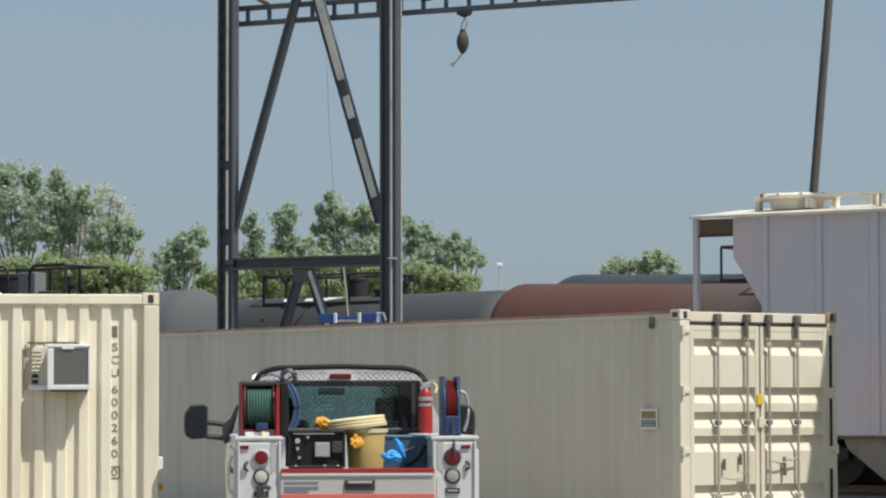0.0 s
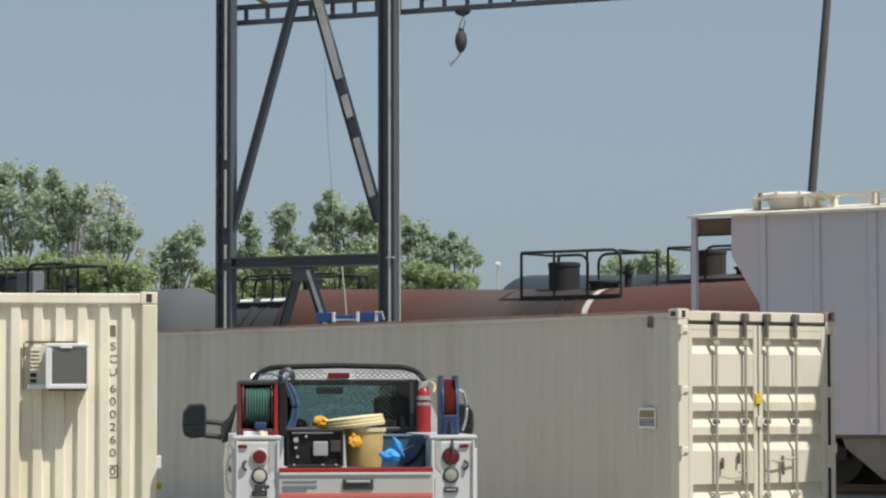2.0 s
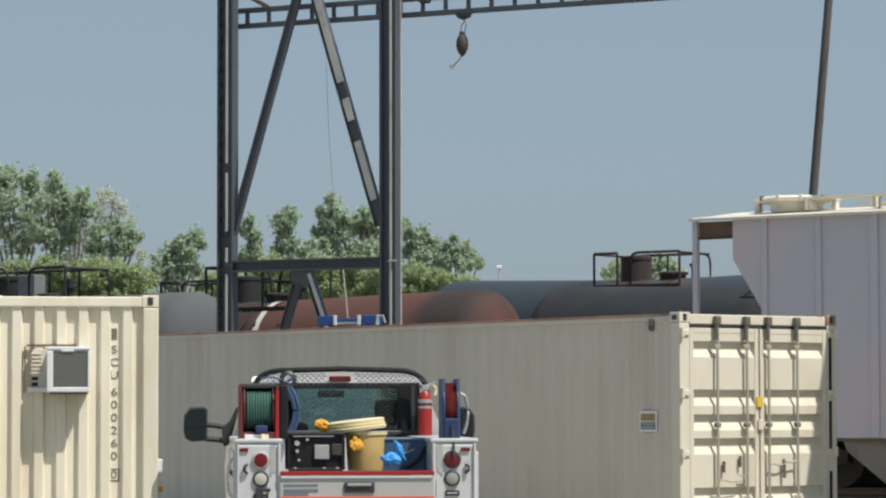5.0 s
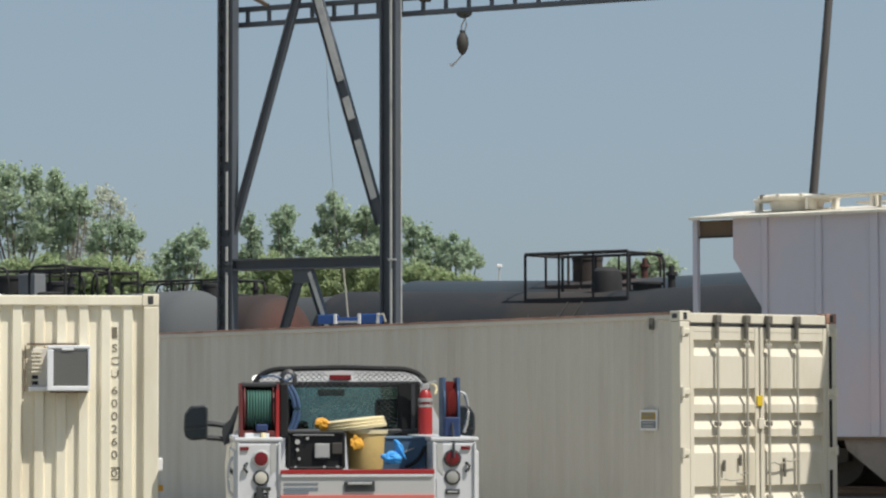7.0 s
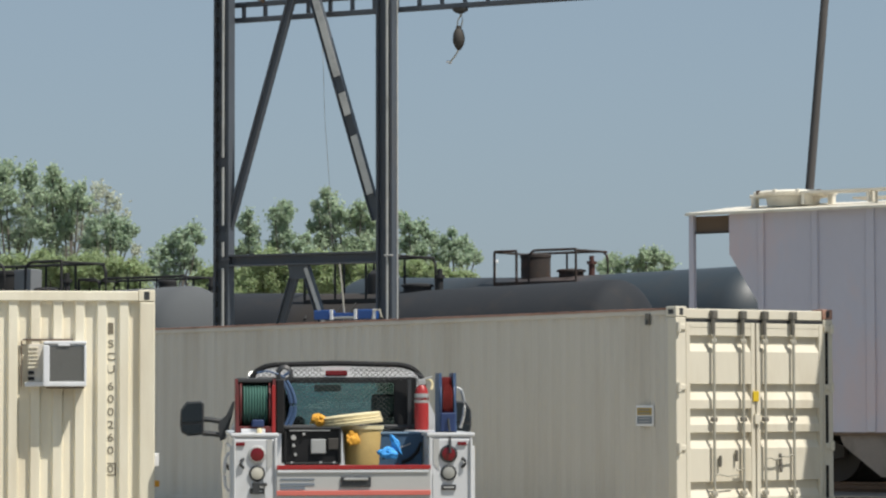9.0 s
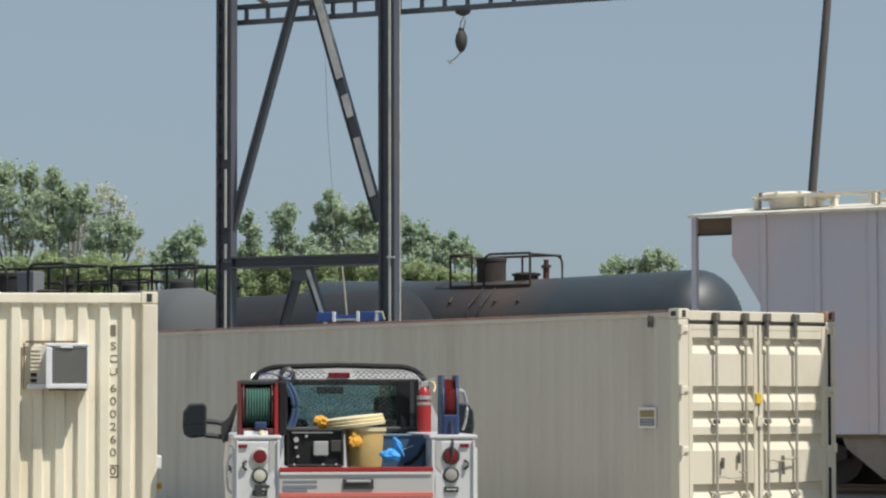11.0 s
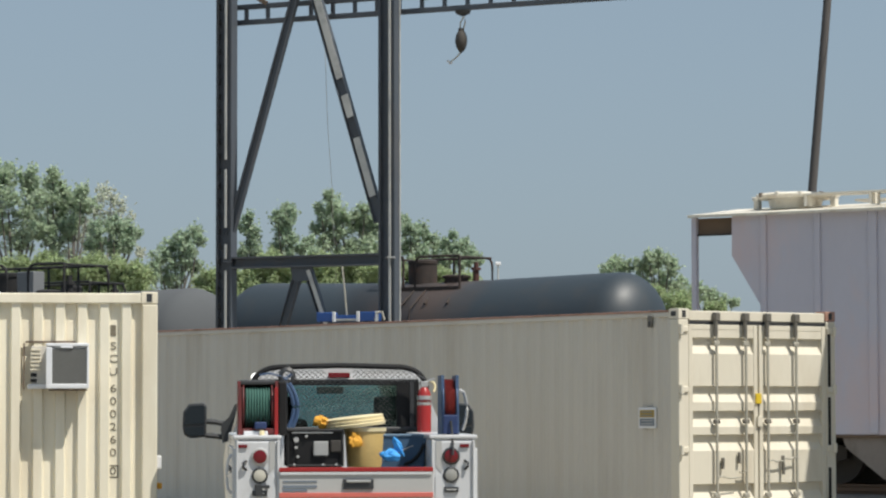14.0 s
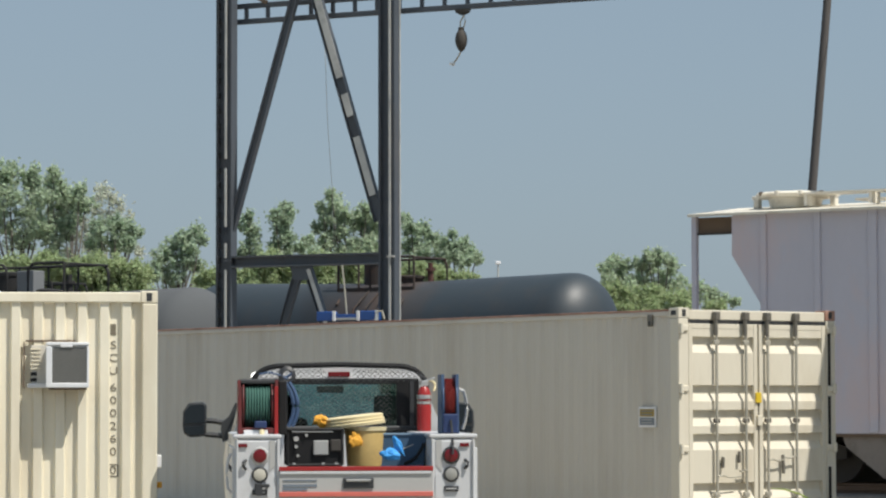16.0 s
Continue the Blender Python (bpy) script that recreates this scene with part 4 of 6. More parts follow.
# ---- the hopper car ----
def hopper(m):
    """x runs along the car towards its hidden end, y away; the first corner of the roof at 0."""
    t = thing("hopper_car", m, "chalky white covered hopper rail car with roof hatches", "hopper car")
    L, W, he = 16.0, 3.0, 4.28
    wall_x, kink, toe = 0.815, 3.62, 1.33
    for y0, y1 in ((0.0, 0.03), (W - 0.03, W)):
        bm = B()
        prism(bm, [(wall_x, he), (wall_x, kink), (toe, 2.83), (toe, 0.77), (L - toe, 0.77), (L - toe, 2.83), (L - wall_x, kink), (L - wall_x, he)], y0, y1)
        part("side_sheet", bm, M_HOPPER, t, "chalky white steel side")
    for xa, xb, za, zb in ((wall_x, wall_x, he, kink), (wall_x, toe, kink, 2.83), (toe, toe, 2.83, 0.77)):
        bm = B()
        prism(bm, [(xa, za), (xa + 0.03, za), (xb + 0.03, zb), (xb, zb)], 0.03, W - 0.03)
        part("end_sheet", bm, M_HOPPER, t)
    for k in range(14):
        x = 1.40 + k * 0.965
        bm = B()
        z0 = 0.8
        box(bm, (x, -0.018, (he + z0) / 2), (0.11 if k != 2 else 0.15, 0.030, he - z0), bevel=0.014)
        part("side_rib", bm, M_HOPPER, t)
    bm = B()
    prism(bm, [(-0.14, he - 0.04), (W / 2, he + 0.14), (W + 0.14, he - 0.04), (W + 0.14, he + 0.005), (W / 2, he + 0.19), (-0.14, he + 0.005)], 0.08, L, Matrix(((0, 1, 0, 0), (1, 0, 0, 0), (0, 0, 1, 0), (0, 0, 0, 1))))
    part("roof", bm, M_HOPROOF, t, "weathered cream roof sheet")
    for y in (0.06, W - 0.06):
        bm = B()
        box(bm, (0.10, y, (he + 1.0) / 2), (0.09, 0.09, he - 1.0), bevel=0.008)
        part("end_post", bm, M_HOPPER, t)
        bm = B()
        box(bm, (0.5, y, he - 0.31), (0.70, 0.03, 0.03))
        part("brace_bar", bm, M_DIRTY, t)
    bm = B()
    box(bm, (0.46, 0.12, he - 0.17), (0.68, 0.05, 0.26))
    part("end_beam", bm, M_BROWN, t, "rusty brown beam under the roof's end")
    bm = B()
    box(bm, (L / 2 , 0.03, 0.765), (L - 2 * toe, 0.075, 0.05), bevel=0.01)
    part("side_sill", bm, M_BROWN, t, "rust-stained side sill")
    # roof hatches and running board
    for k in range(5):
        x = 1.45 + k * 3.0
        bm = B()
        lathe(bm, [(0, 0), (0, 0.40), (0.15, 0.44), (0.17, 0.60), (0.22, 0.63), (0.255, 0.58), (0.275, 0.30), (0.28, 0)], pose(x, W / 2 - 0.55, he + 0.10, 0, -90, 0), 28)
        h = part("hatch", bm, M_HOPROOF, t, "round pale roof hatch", True)
        for q in range(10):
            a = math.radians(18 + 36 * q)
            bm = B()
            box(bm, (x + 0.60 * math.cos(a), W / 2 - 0.55 + 0.60 * math.sin(a), he + 0.325), (0.07, 0.07, 0.07), bevel=0.012)
            part("lug", bm, M_BROWN if q % 3 == 0 else M_HOPROOF, h)
        for s in (-1, 1):
            bm = B()
            box(bm, (x + s * 0.66, W / 2 - 0.55, he + 0.30), (0.22, 0.14, 0.06), bevel=0.015)
            box(bm, (x + s * 0.70, W / 2 - 0.55, he + 0.20), (0.10, 0.12, 0.20), bevel=0.02)
            part("clamp", bm, M_HOPROOF, h)
    for y in (0.5, 0.72, 2.2, 2.42):
        bm = B()
        box(bm, (L / 2 + 0.6, y, he + 0.30), (L - 2.6, 0.16, 0.035))
        part("running_board", bm, M_HOPROOF, t)
    for k in range(12):
        bm = B()
        box(bm, (1.9 + k * 1.15, 0.6, he + 0.20), (0.05, 0.3, 0.18))
        part("board_bracket", bm, M_HOPROOF, t)
    # discharge pockets and running gear
    for k in range(3):
        x = 4.1 + k * 3.8
        bm = B()
        v = [bm.verts.new((x + a, W / 2 + b, z)) for z, s in ((0.85, 1.3), (0.16, 0.5)) for a, b in ((-s, -s * 0.8), (s, -s * 0.8), (s, s * 0.8), (-s, s * 0.8))]
        for i in range(4):
            bm.faces.new((v[i], v[(i + 1) % 4], v[4 + (i + 1) % 4], v[4 + i]))
        bm.faces.new(v[:4][::-1])
        bm.faces.new(v[4:])
        part("discharge_pocket", bm, M_BROWN, t, "grimy brown discharge pocket")
    bm = B()
    box(bm, (L / 2, W / 2, 0.85), (L + 0.6, 0.5, 0.30), bevel=0.02)
    part("centre_sill", bm, M_DIRTY, t)
    for k in (0, 1):
        bm = B()
        prism(bm, [(2.74, 0.74), (2.80, 0.58), (2.92, 0.49), (3.45, 0.10), (5.2, 0.10), (5.2, 0.74)] if k == 0 else [(L - 5.2, 0.74), (L - 5.2, 0.10), (L - 3.45, 0.10), (L - 2.92, 0.49), (L - 2.80, 0.58), (L - 2.74, 0.74)], 0.06, 0.10)
        part("slope_sheet", bm, M_TAUPE, t, "grimy taupe slope sheet of the end pocket")
        # dark block added to hide sunlit ground, keeping the underside in shade
        bm = B()
        x = 1.45 if k == 0 else L - 1.45
        box(bm, (x + (0.8 if k == 0 else -0.8), W / 2, 0.25), (3.4, 0.24, 0.50), bevel=0.02)
        box(bm, (x, W / 2 - 0.25, 0.14), (1.6, 0.06, 0.10), bevel=0.01)
        part("ground_blocker", bm, M_DIRTY, t, "dark block added to hide the lit ground between the wheels")
    for x in (1.45, L - 1.45):
        b = wheelset_bogie(t, x)
        b.location = (x, W / 2, -0.0)
    return t


HOPPER = pose(3.945, 48.3, RAIL_TOP, 0, 0, HOPPER_TURN)
railway(HOPPER @ pose(9, 1.5, -RAIL_TOP), 30, "spur of steel rails under the hopper car")
hopper(HOPPER)


# ---- poles ----
def utility_pole(m, h, lean):
    t = thing("utility_pole", m, "weathered wooden utility pole, leaning a little", "pole")
    bm = B()
    tube(bm, (0, 0, 0), (lean * h, 0, h), 0.112, 16, 0.092)
    part("shaft", bm, M_WOODP, t, "", True)
    bm = B()
    box(bm, (lean * (h - 0.9), 0.14, h - 0.9), (2.4, 0.1, 0.12), bevel=0.01)
    part("cross_arm", bm, M_WOODP, t)
    for x in (-1.1, -0.45, 0.45, 1.1):
        bm = B()
        lathe(bm, [(0, 0.02), (0.06, 0.02), (0.06, 0.05), (0.1, 0.035), (0.12, 0.05), (0.16, 0.02), (0.16, 0)], pose(lean * (h - 0.9) + x, 0.14, h - 0.84, 0, -90, 0), 12)
        part("insulator", bm, M_SILVER, t, "", True)
    return t


utility_pole(pose(7.945, 69.0, 0), 12.2, 0.088)


def wire(p0, p1, sag):
    t = thing("overhead_wire", pose(*p0), "thin grey overhead wire", "wire")
    d = Vector(p1) - Vector(p0)
    bm = B()
    pipe(bm, [d * (k / 16) - Vector((0, 0, sag * 4 * (k / 16) * (1 - k / 16))) for k in range(17)], 0.010, 5)
    part("strand", bm, M_GALV, t)


wire((9.3, 69.0, 11.3), (13.4, 60.0, 8.9), 0.35)


def lamp_mast(m, h):
    t = thing("lamp_mast", m, "far slim floodlight mast with a pale head", "lamp")
    bm = B()
    tube(bm, (0, 0, 0), (0, 0, h), 0.10, 10, 0.06)
    part("mast", bm, M_STEELLT, t)
    bm = B()
    box(bm, (0, 0, h + 0.1), (0.42, 0.3, 0.26), bevel=0.06)
    part("lamp_head", bm, M_WHITE, t)


lamp_mast(pose(4.13, 224, 0), 11.8)


# ---- trees ----
# leaf colours are lightened and greyed to hold the haze of distance
L_MID = leaf_mat("leaf_green", (0.214, 0.258, 0.186))
L_DARK = leaf_mat("leaf_dark_green", (0.194, 0.240, 0.174))
L_LIGHT = leaf_mat("leaf_yellow_green", (0.192, 0.232, 0.130))
L_PALE = leaf_mat("leaf_silvery", (0.265, 0.280, 0.235))
M_PALEBARK = mat("pale_bark", (0.34, 0.33, 0.30), 0.9, var=0.2, size=3)


def limb(bm, p0, p1, r0, r1, bend, seg=6):
    """A tapered, slightly bent limb."""
    p0, p1 = Vector(p0), Vector(p1)
    mid = (p0 + p1) / 2 + Vector(bend)
    pts = arc(p0, mid, p1, 4)
    for k in range(4):
        tube(bm, pts[k], pts[k + 1], r0 + (r1 - r0) * k / 4, seg, r0 + (r1 - r0) * (k + 1) / 4)


def tree(x, y, lobes, material, label, seed=1, density=1.0, bark=None, name="tree", leaf=0.115):
    """A trunk that divides into a limb for each lobe of the crown; lobes: (across, height, radius). Each lobe is a cloud of
    leafy sprays that stand out from it, with gaps between them."""
    rnd = np.random.RandomState(seed)
    t = thing(name, pose(x, y, 0), label, "tree" if name == "tree" else "bush", "trees behind the railway")
    top = max(l[1] for l in lobes)
    foot = min(l[1] - l[2] for l in lobes)
    tr = B()
    fork = max(0.5, foot * 0.75)
    r0 = 0.012 * top
    limb(tr, (0, 0, 0), (0.1, 0, fork), r0, r0 * 0.8, (0.05, 0, 0), 8)
    cents, sizes, ways = [], [], []
    for dx, z, r in lobes:
        dy = (rnd.rand() - 0.5) * 1.6
        zb = fork + (z - fork) * 0.25 * rnd.rand()
        limb(tr, (0.1 * zb / fork, 0, zb), (dx, dy, z), r0 * 0.55, r0 * 0.16, (0.25 * dx, 0, -0.1 * (z - zb)))
        n = int(6 + (24 if name == "tree" else 34) * r)
        v = rnd.normal(size=(n, 3))
        v /= np.linalg.norm(v, axis=1)[:, None]
        rad = r * (0.20 + 0.90 * rnd.rand(n) ** 0.7)
        c = np.array([dx, dy, z]) + v * rad[:, None] * np.array([1.0, 1.0, 0.95])
        cents.append(c)
        sizes.append((0.09 + 0.16 * rnd.rand(n)) * (0.75 + 0.4 * min(r, 1.0)))
        ways.append(v * 0.6 + np.array([0.25, 0, 0.75]))
        for k in range(0, n, 5):
            limb(tr, (dx, dy, z), c[k], r0 * 0.14, r0 * 0.05, (0, 0, -0.06), 5)
    part("trunk", tr, bark or M_BARK, t, "grey-brown trunk and limbs" if bark is None else "pale bare limbs")
    cents, sizes, ways = np.concatenate(cents), np.concatenate(sizes), np.concatenate(ways)
    ways /= np.linalg.norm(ways, axis=1)[:, None]
    n = int(len(cents) * 30 * density)
    pick = rnd.randint(0, len(cents), n)
    v = rnd.normal(size=(n, 3)) * 0.55
    v += ways[pick] * rnd.normal(size=n)[:, None] * 0.75
    pos = cents[pick] + v * sizes[pick][:, None]
    pos[:, 2] = np.maximum(pos[:, 2], 0.2)
    nm = rnd.normal(size=(n, 3)) * 0.8 + np.array([0.2, -0.3, 0.5])
    nm /= np.linalg.norm(nm, axis=1)[:, None]
    a = np.cross(nm, rnd.normal(size=(n, 3)))
    a /= np.linalg.norm(a, axis=1)[:, None]
    b = np.cross(nm, a)
    s = leaf * (0.55 + 0.9 * rnd.rand(n))[:, None]
    fold = nm * s * 0.18
    vs = np.stack([pos - a * s, pos - b * s * 0.55 + fold, pos + a * s, pos + b * s * 0.55 + fold], 1).reshape(-1, 3)
    me = bpy.data.meshes.new("crown")
    me.from_pydata(vs.tolist(), [], np.arange(4 * n).reshape(-1, 4).tolist())
    me.materials.append(material)
    ob = new("crown", me)
    ob.parent = t
    tagged(ob, "uneven leafy crown with gaps")
    return t


BIG, SLIM, LOW = "tall broad-leaved tree in full summer leaf", "slim poplar-like tree in summer leaf", "low yellow-green bush at the foot of the trees"
TREES = [
    tree(-25.8, 180, [(-0.3, 15.4, 0.81), (0.9, 15.2, 0.74), (-1.5, 14.8, 1.22), (-0.6, 13.9, 1.08), (1.1, 14.5, 0.74), (1.3, 13.2, 1.08), (-0.2, 12.5, 1.15), (1.5, 11.9, 0.95), (-1.3, 12.6, 1.15), (0.4, 11.2, 0.88)], L_MID, BIG, 3),
    tree(-23, 177, [(0.1, 15, 0.43), (-0.1, 14.5, 0.47), (0.3, 14.3, 0.47), (-0.2, 13.5, 0.73), (0.5, 13.4, 0.73), (0.1, 12.5, 0.87), (-0.4, 11.6, 0.8)], L_MID, SLIM, 5),
    tree(-21.8, 176, [(0.6, 13.8, 0.5), (0.1, 13.4, 0.6), (0.8, 13.1, 0.6), (0, 12.5, 0.73), (-0.3, 11.8, 0.66), (-0.9, 10.7, 0.79)], L_MID, BIG, 19),
    tree(-20.4, 179, [(-0.2, 14.1, 0.54), (0.6, 13.9, 0.61), (1.1, 13.3, 0.54), (1.5, 12.5, 0.47), (-0.4, 13.1, 0.67), (0.5, 12.7, 0.67), (-1, 12.1, 0.61), (-1.6, 11.4, 0.67), (-0.7, 11.1, 0.61), (-2, 10.4, 0.61), (2, 11.4, 0.34), (2.3, 10.5, 0.34)], L_PALE, "pale tree with thin silvery leaves and bare twigs", 6, 0.30, M_PALEBARK),
    tree(-19.1, 174, [(-0.8, 11.5, 0.65), (0, 11.8, 0.59), (0.7, 11.6, 0.65), (1.2, 11.4, 0.43), (-0.1, 10.9, 0.79), (-1.2, 10.7, 0.65), (0.8, 10.7, 0.52)], L_DARK, BIG, 7),
    tree(-15.6, 176, [(1.1, 11.6, 0.36), (1.3, 11.1, 0.33), (0.5, 11.2, 0.5), (-0.1, 11, 0.5), (-0.4, 10.4, 0.6), (0.7, 10.4, 0.6), (-1, 9.8, 0.6), (0.1, 9.6, 0.79), (1, 9.6, 0.46), (-1.3, 9, 0.6), (-0.2, 8.7, 0.79)], L_DARK, BIG, 8, 0.85),
    tree(-11.4, 178, [(0, 12.5, 0.27), (-0.2, 11.9, 0.44), (0.3, 11.5, 0.4), (0, 10.9, 0.57), (-0.5, 10.3, 0.54), (0.5, 10.3, 0.33)], L_DARK, SLIM, 9, 0.8),
    tree(-9.4, 178, [(0, 13.1, 0.3), (0.4, 12.9, 0.27), (-0.4, 12.5, 0.4), (0.2, 12.3, 0.47), (-0.2, 11.7, 0.54), (0.3, 11.2, 0.47), (-0.4, 10.8, 0.54), (0.5, 10.4, 0.47)], L_DARK, SLIM, 10, 0.85),
    tree(-8, 178, [(0, 11.2, 0.23), (-0.2, 10.7, 0.37), (0.3, 10.3, 0.33)], L_DARK, SLIM, 20),
    tree(-5.7, 180, [(-1, 13.9, 0.27), (-0.8, 13.3, 0.41), (-1.6, 13.1, 0.34), (-1.2, 12.5, 0.61), (-1.8, 12.1, 0.44), (-0.3, 12.8, 0.58), (-0.6, 11.8, 0.74), (0.3, 12.3, 0.51), (-1.4, 11.1, 0.68), (0, 10.9, 0.81), (1.1, 13.2, 0.34), (0.8, 12.6, 0.51), (1.1, 11.8, 0.68), (0.9, 10.7, 0.81), (1.6, 12.3, 0.47), (1.8, 10.9, 0.54)], L_MID, BIG, 11),
    tree(-1.4, 179, [(-0.8, 12.4, 0.27), (-0.5, 11.9, 0.47), (0.1, 11.9, 0.37), (-0.1, 11.1, 0.61), (-0.7, 10.9, 0.54), (0.6, 11.4, 0.44), (1, 11, 0.44), (0.5, 10.3, 0.67), (-0.4, 9.8, 0.67)], L_DARK, BIG, 13, 0.85),
    tree(0.8, 178, [(-0.2, 11.5, 0.2), (-0.6, 10.9, 0.44), (-0.1, 10.8, 0.37), (0.4, 10.8, 0.33), (0.9, 10.5, 0.33), (1.2, 10, 0.3), (-0.4, 10.1, 0.57), (0.5, 9.9, 0.5), (-0.9, 9.7, 0.54)], L_DARK, BIG, 14, 0.85),
    tree(11.1, 190, [(-0.2, 10.4, 0.46), (0.4, 10.1, 0.46), (-0.7, 9.9, 0.43), (0.1, 9.4, 0.64), (-0.7, 9.1, 0.5), (0.7, 8.9, 0.64)], L_MID, BIG, 15),
    tree(13.6, 190, [(-0.6, 10.7, 0.36), (0, 10.7, 0.43), (0.6, 10.4, 0.43), (-1.1, 10.2, 0.46), (-0.3, 10, 0.64), (0.9, 9.9, 0.39), (-1, 9.3, 0.71), (0.4, 9.1, 0.71), (1.4, 8.9, 0.57)], L_MID, BIG, 16),
    tree(17.3, 196, [(-0.8, 8.9, 0.41), (-0.2, 8.6, 0.41), (0.4, 8.4, 0.37), (-1, 8.3, 0.52), (1, 8.1, 0.33), (1.7, 8, 0.26)], L_MID, BIG, 17),
]
for i, (bx, bz, br, bw) in enumerate(((-24.2, 9, 0.82, 2), (-22.3, 9.3, 0.82, 1.8), (-20.6, 8.9, 0.82, 1.6), (-18.9, 9.1, 1.01, 1.6), (-17.5, 8.8, 0.82, 1.4), (-13.1, 8.5, 0.57, 1.3), (-11, 8.5, 0.69, 1.4), (-9.6, 9.3, 0.69, 1.3), (-8, 9.1, 0.63, 1.4), (-6.7, 9.3, 0.69, 1.5), (-5.1, 9.2, 0.76, 1.5), (-3.8, 9, 0.69, 1.2), (-1.5, 8.8, 0.63, 1.3), (-0.4, 8.6, 0.63, 1.4), (1.2, 8.4, 0.44, 1.8), (9.7, 7.6, 0.62, 1.4), (11.6, 7.5, 0.7, 1.5), (13.4, 7.2, 0.55, 1.4), (15.2, 6.8, 0.4, 1.5))):
    bz -= 0.25 * br
    lobes = [(-br * bw * 0.5, bz, br * 0.8), (br * bw * 0.45, bz - 0.1 * br, br * 0.85), (0.1, bz + 0.25 * br, br * 0.8), (0, bz - br, br * 1.2), (-0.6 * br, bz - 1.6 * br, br), (0.7 * br, bz - 1.6 * br, br)]
    tree(bx, 168, lobes, L_LIGHT, LOW, 40 + i, 3.2, None, "bush", 0.085)


# ---- the service truck ----
def service_truck(m):
    """x to the right, y ahead, the tailgate's foot at the origin."""
    t = thing("service_truck", m, "white service pickup with tool boxes, hose reels and a loaded bed", "truck")
    top = 1.215
    # side tool bodies
    for s in (-1, 1):
        side = new("tool_body")
        side.parent = t
        bm = B()
        box(bm, (s * 0.81, 1.25, 0.83), (0.37, 2.5, 0.77), bevel=0.03)
        part("tool_box", bm, M_TRUCK, side, "white steel tool box")
        bm = B()
        box(bm, (s * 0.81, -0.006, 0.84), (0.33, 0.03, 0.70), bevel=0.012)
        part("rear_panel", bm, M_TRUCK, side)
        bm = B()
        box(bm, (s * 0.81, 1.25, top + 0.008), (0.40, 2.54, 0.035), bevel=0.012)
        part("top_lip", bm, M_TRUCK, side)
        for zz, mt, rr in ((1.065, M_LENSR, 0.058), (0.91, M_LENSW, 0.052)):
            bm = B()
            lathe(bm, [(0, 0), (0, rr + 0.016), (0.018, rr + 0.014), (0.024, rr), (0.016, rr - 0.002), (0.016, 0)], pose(s * 0.79, -0.02, zz, 0, 0, -90), 28)
            lamp = part("lamp_ring", bm, M_GREYP if s < 0 and mt is M_LENSR else M_BLACK, side, "round lamp housing", True)
            bm = B()
            lathe(bm, [(0.0, rr), (0.022, rr - 0.002), (0.027, rr * 0.7), (0.029, 0)], pose(s * 0.79, -0.02, zz, 0, 0, -90), 28)
            part("lens", bm, (M_LENSW if s < 0 else M_LENSG) if mt is M_LENSW else mt, lamp, "red lamp lens" if mt is M_LENSR else "clear reversing lens", True)
        bm = B()
        box(bm, (s * 0.79, -0.03, 0.79 if s > 0 else 0.765), (0.12, 0.02, 0.045), bevel=0.005)
        bar = part("plate_bar", bm, M_BLACK, side)
        bm = B()
        box(bm, (s * 0.79, -0.042, 0.79 if s > 0 else 0.765), (0.085, 0.003, 0.012))
        part("lettering_bar", bm, M_GREYP, bar)
        # raised edge strips and a grey panel imitate reflections on the white sheet
        for xa, wa in ((s * 0.638, 0.022), (s * 0.975, 0.016)):
            bm = B()
            box(bm, (xa, -0.024, 0.85), (wa, 0.035, 0.70), bevel=0.006)
            part("light_catch_edge", bm, M_TRUCK, side, "raised edge strip added to catch light")
        bm = B()
        prism(bm, [(s * 0.665, 0.98), (s * 0.712, 0.93), (s * 0.712, 1.19), (s * 0.665, 1.19)], -0.026, -0.018)
        part("reflection_panel", bm, M_GREYP, side, "grey panel added for a reflection on the sheet")
        bm = B()
        prism(bm, [(s * 0.66, 0.50), (s * 0.70, 0.50), (s * 0.74, 0.86), (s * 0.69, 0.92), (s * 0.66, 0.90)], -0.03, -0.018)
        part("corner_plate", bm, M_TRUCK, side, "sloping corner plate")
        bm = B()
        box(bm, (s * (0.90 if s > 0 else 0.93), -0.028, 1.15), (0.075, 0.016, 0.03), bevel=0.004)
        part("marker_lamp", bm, M_LENSR, side)
        bm = B()
        pipe(bm, arc((s * 0.90, -0.03, 1.03), (s * 0.96, -0.07, 1.0), (s * 0.90, -0.03, 0.955), 5), 0.012)
        part("tie_hook", bm, M_BLACK, side)
        # upright doors of the tool boxes
        for k in range(3):
            bm = B()
            box(bm, (s * 1.0, 0.42 + k * 0.82, 0.82), (0.03, 0.76, 0.62), bevel=0.01)
            d = part("side_door", bm, M_TRUCK, side)
            bm = B()
            box(bm, (s * 1.018, 0.42 + k * 0.82, 0.95), (0.02, 0.10, 0.05), bevel=0.008)
            part("latch", bm, M_BLACK, d)
        if s < 0:
            bm = B()
            pipe(bm, [(s * 1.02, 0.10, 0.76)] + arc((s * 1.05, 0.09, 0.80), (s * 1.07, 0.09, 0.92), (s * 1.045, 0.09, 1.04), 6) + [(s * 1.02, 0.10, 1.08)], 0.013)
            part("grab_handle", bm, M_TRUCK, side)
            bm = B()
            box(bm, (s * 0.80, -0.045, 0.79), (0.06, 0.03, 0.10), bevel=0.006)
            box(bm, (s * 0.745, -0.05, 0.82), (0.07, 0.03, 0.028), bevel=0.006)
            part("hitch_plug", bm, M_BLACK, side, "black trailer plug")
    bm = B()
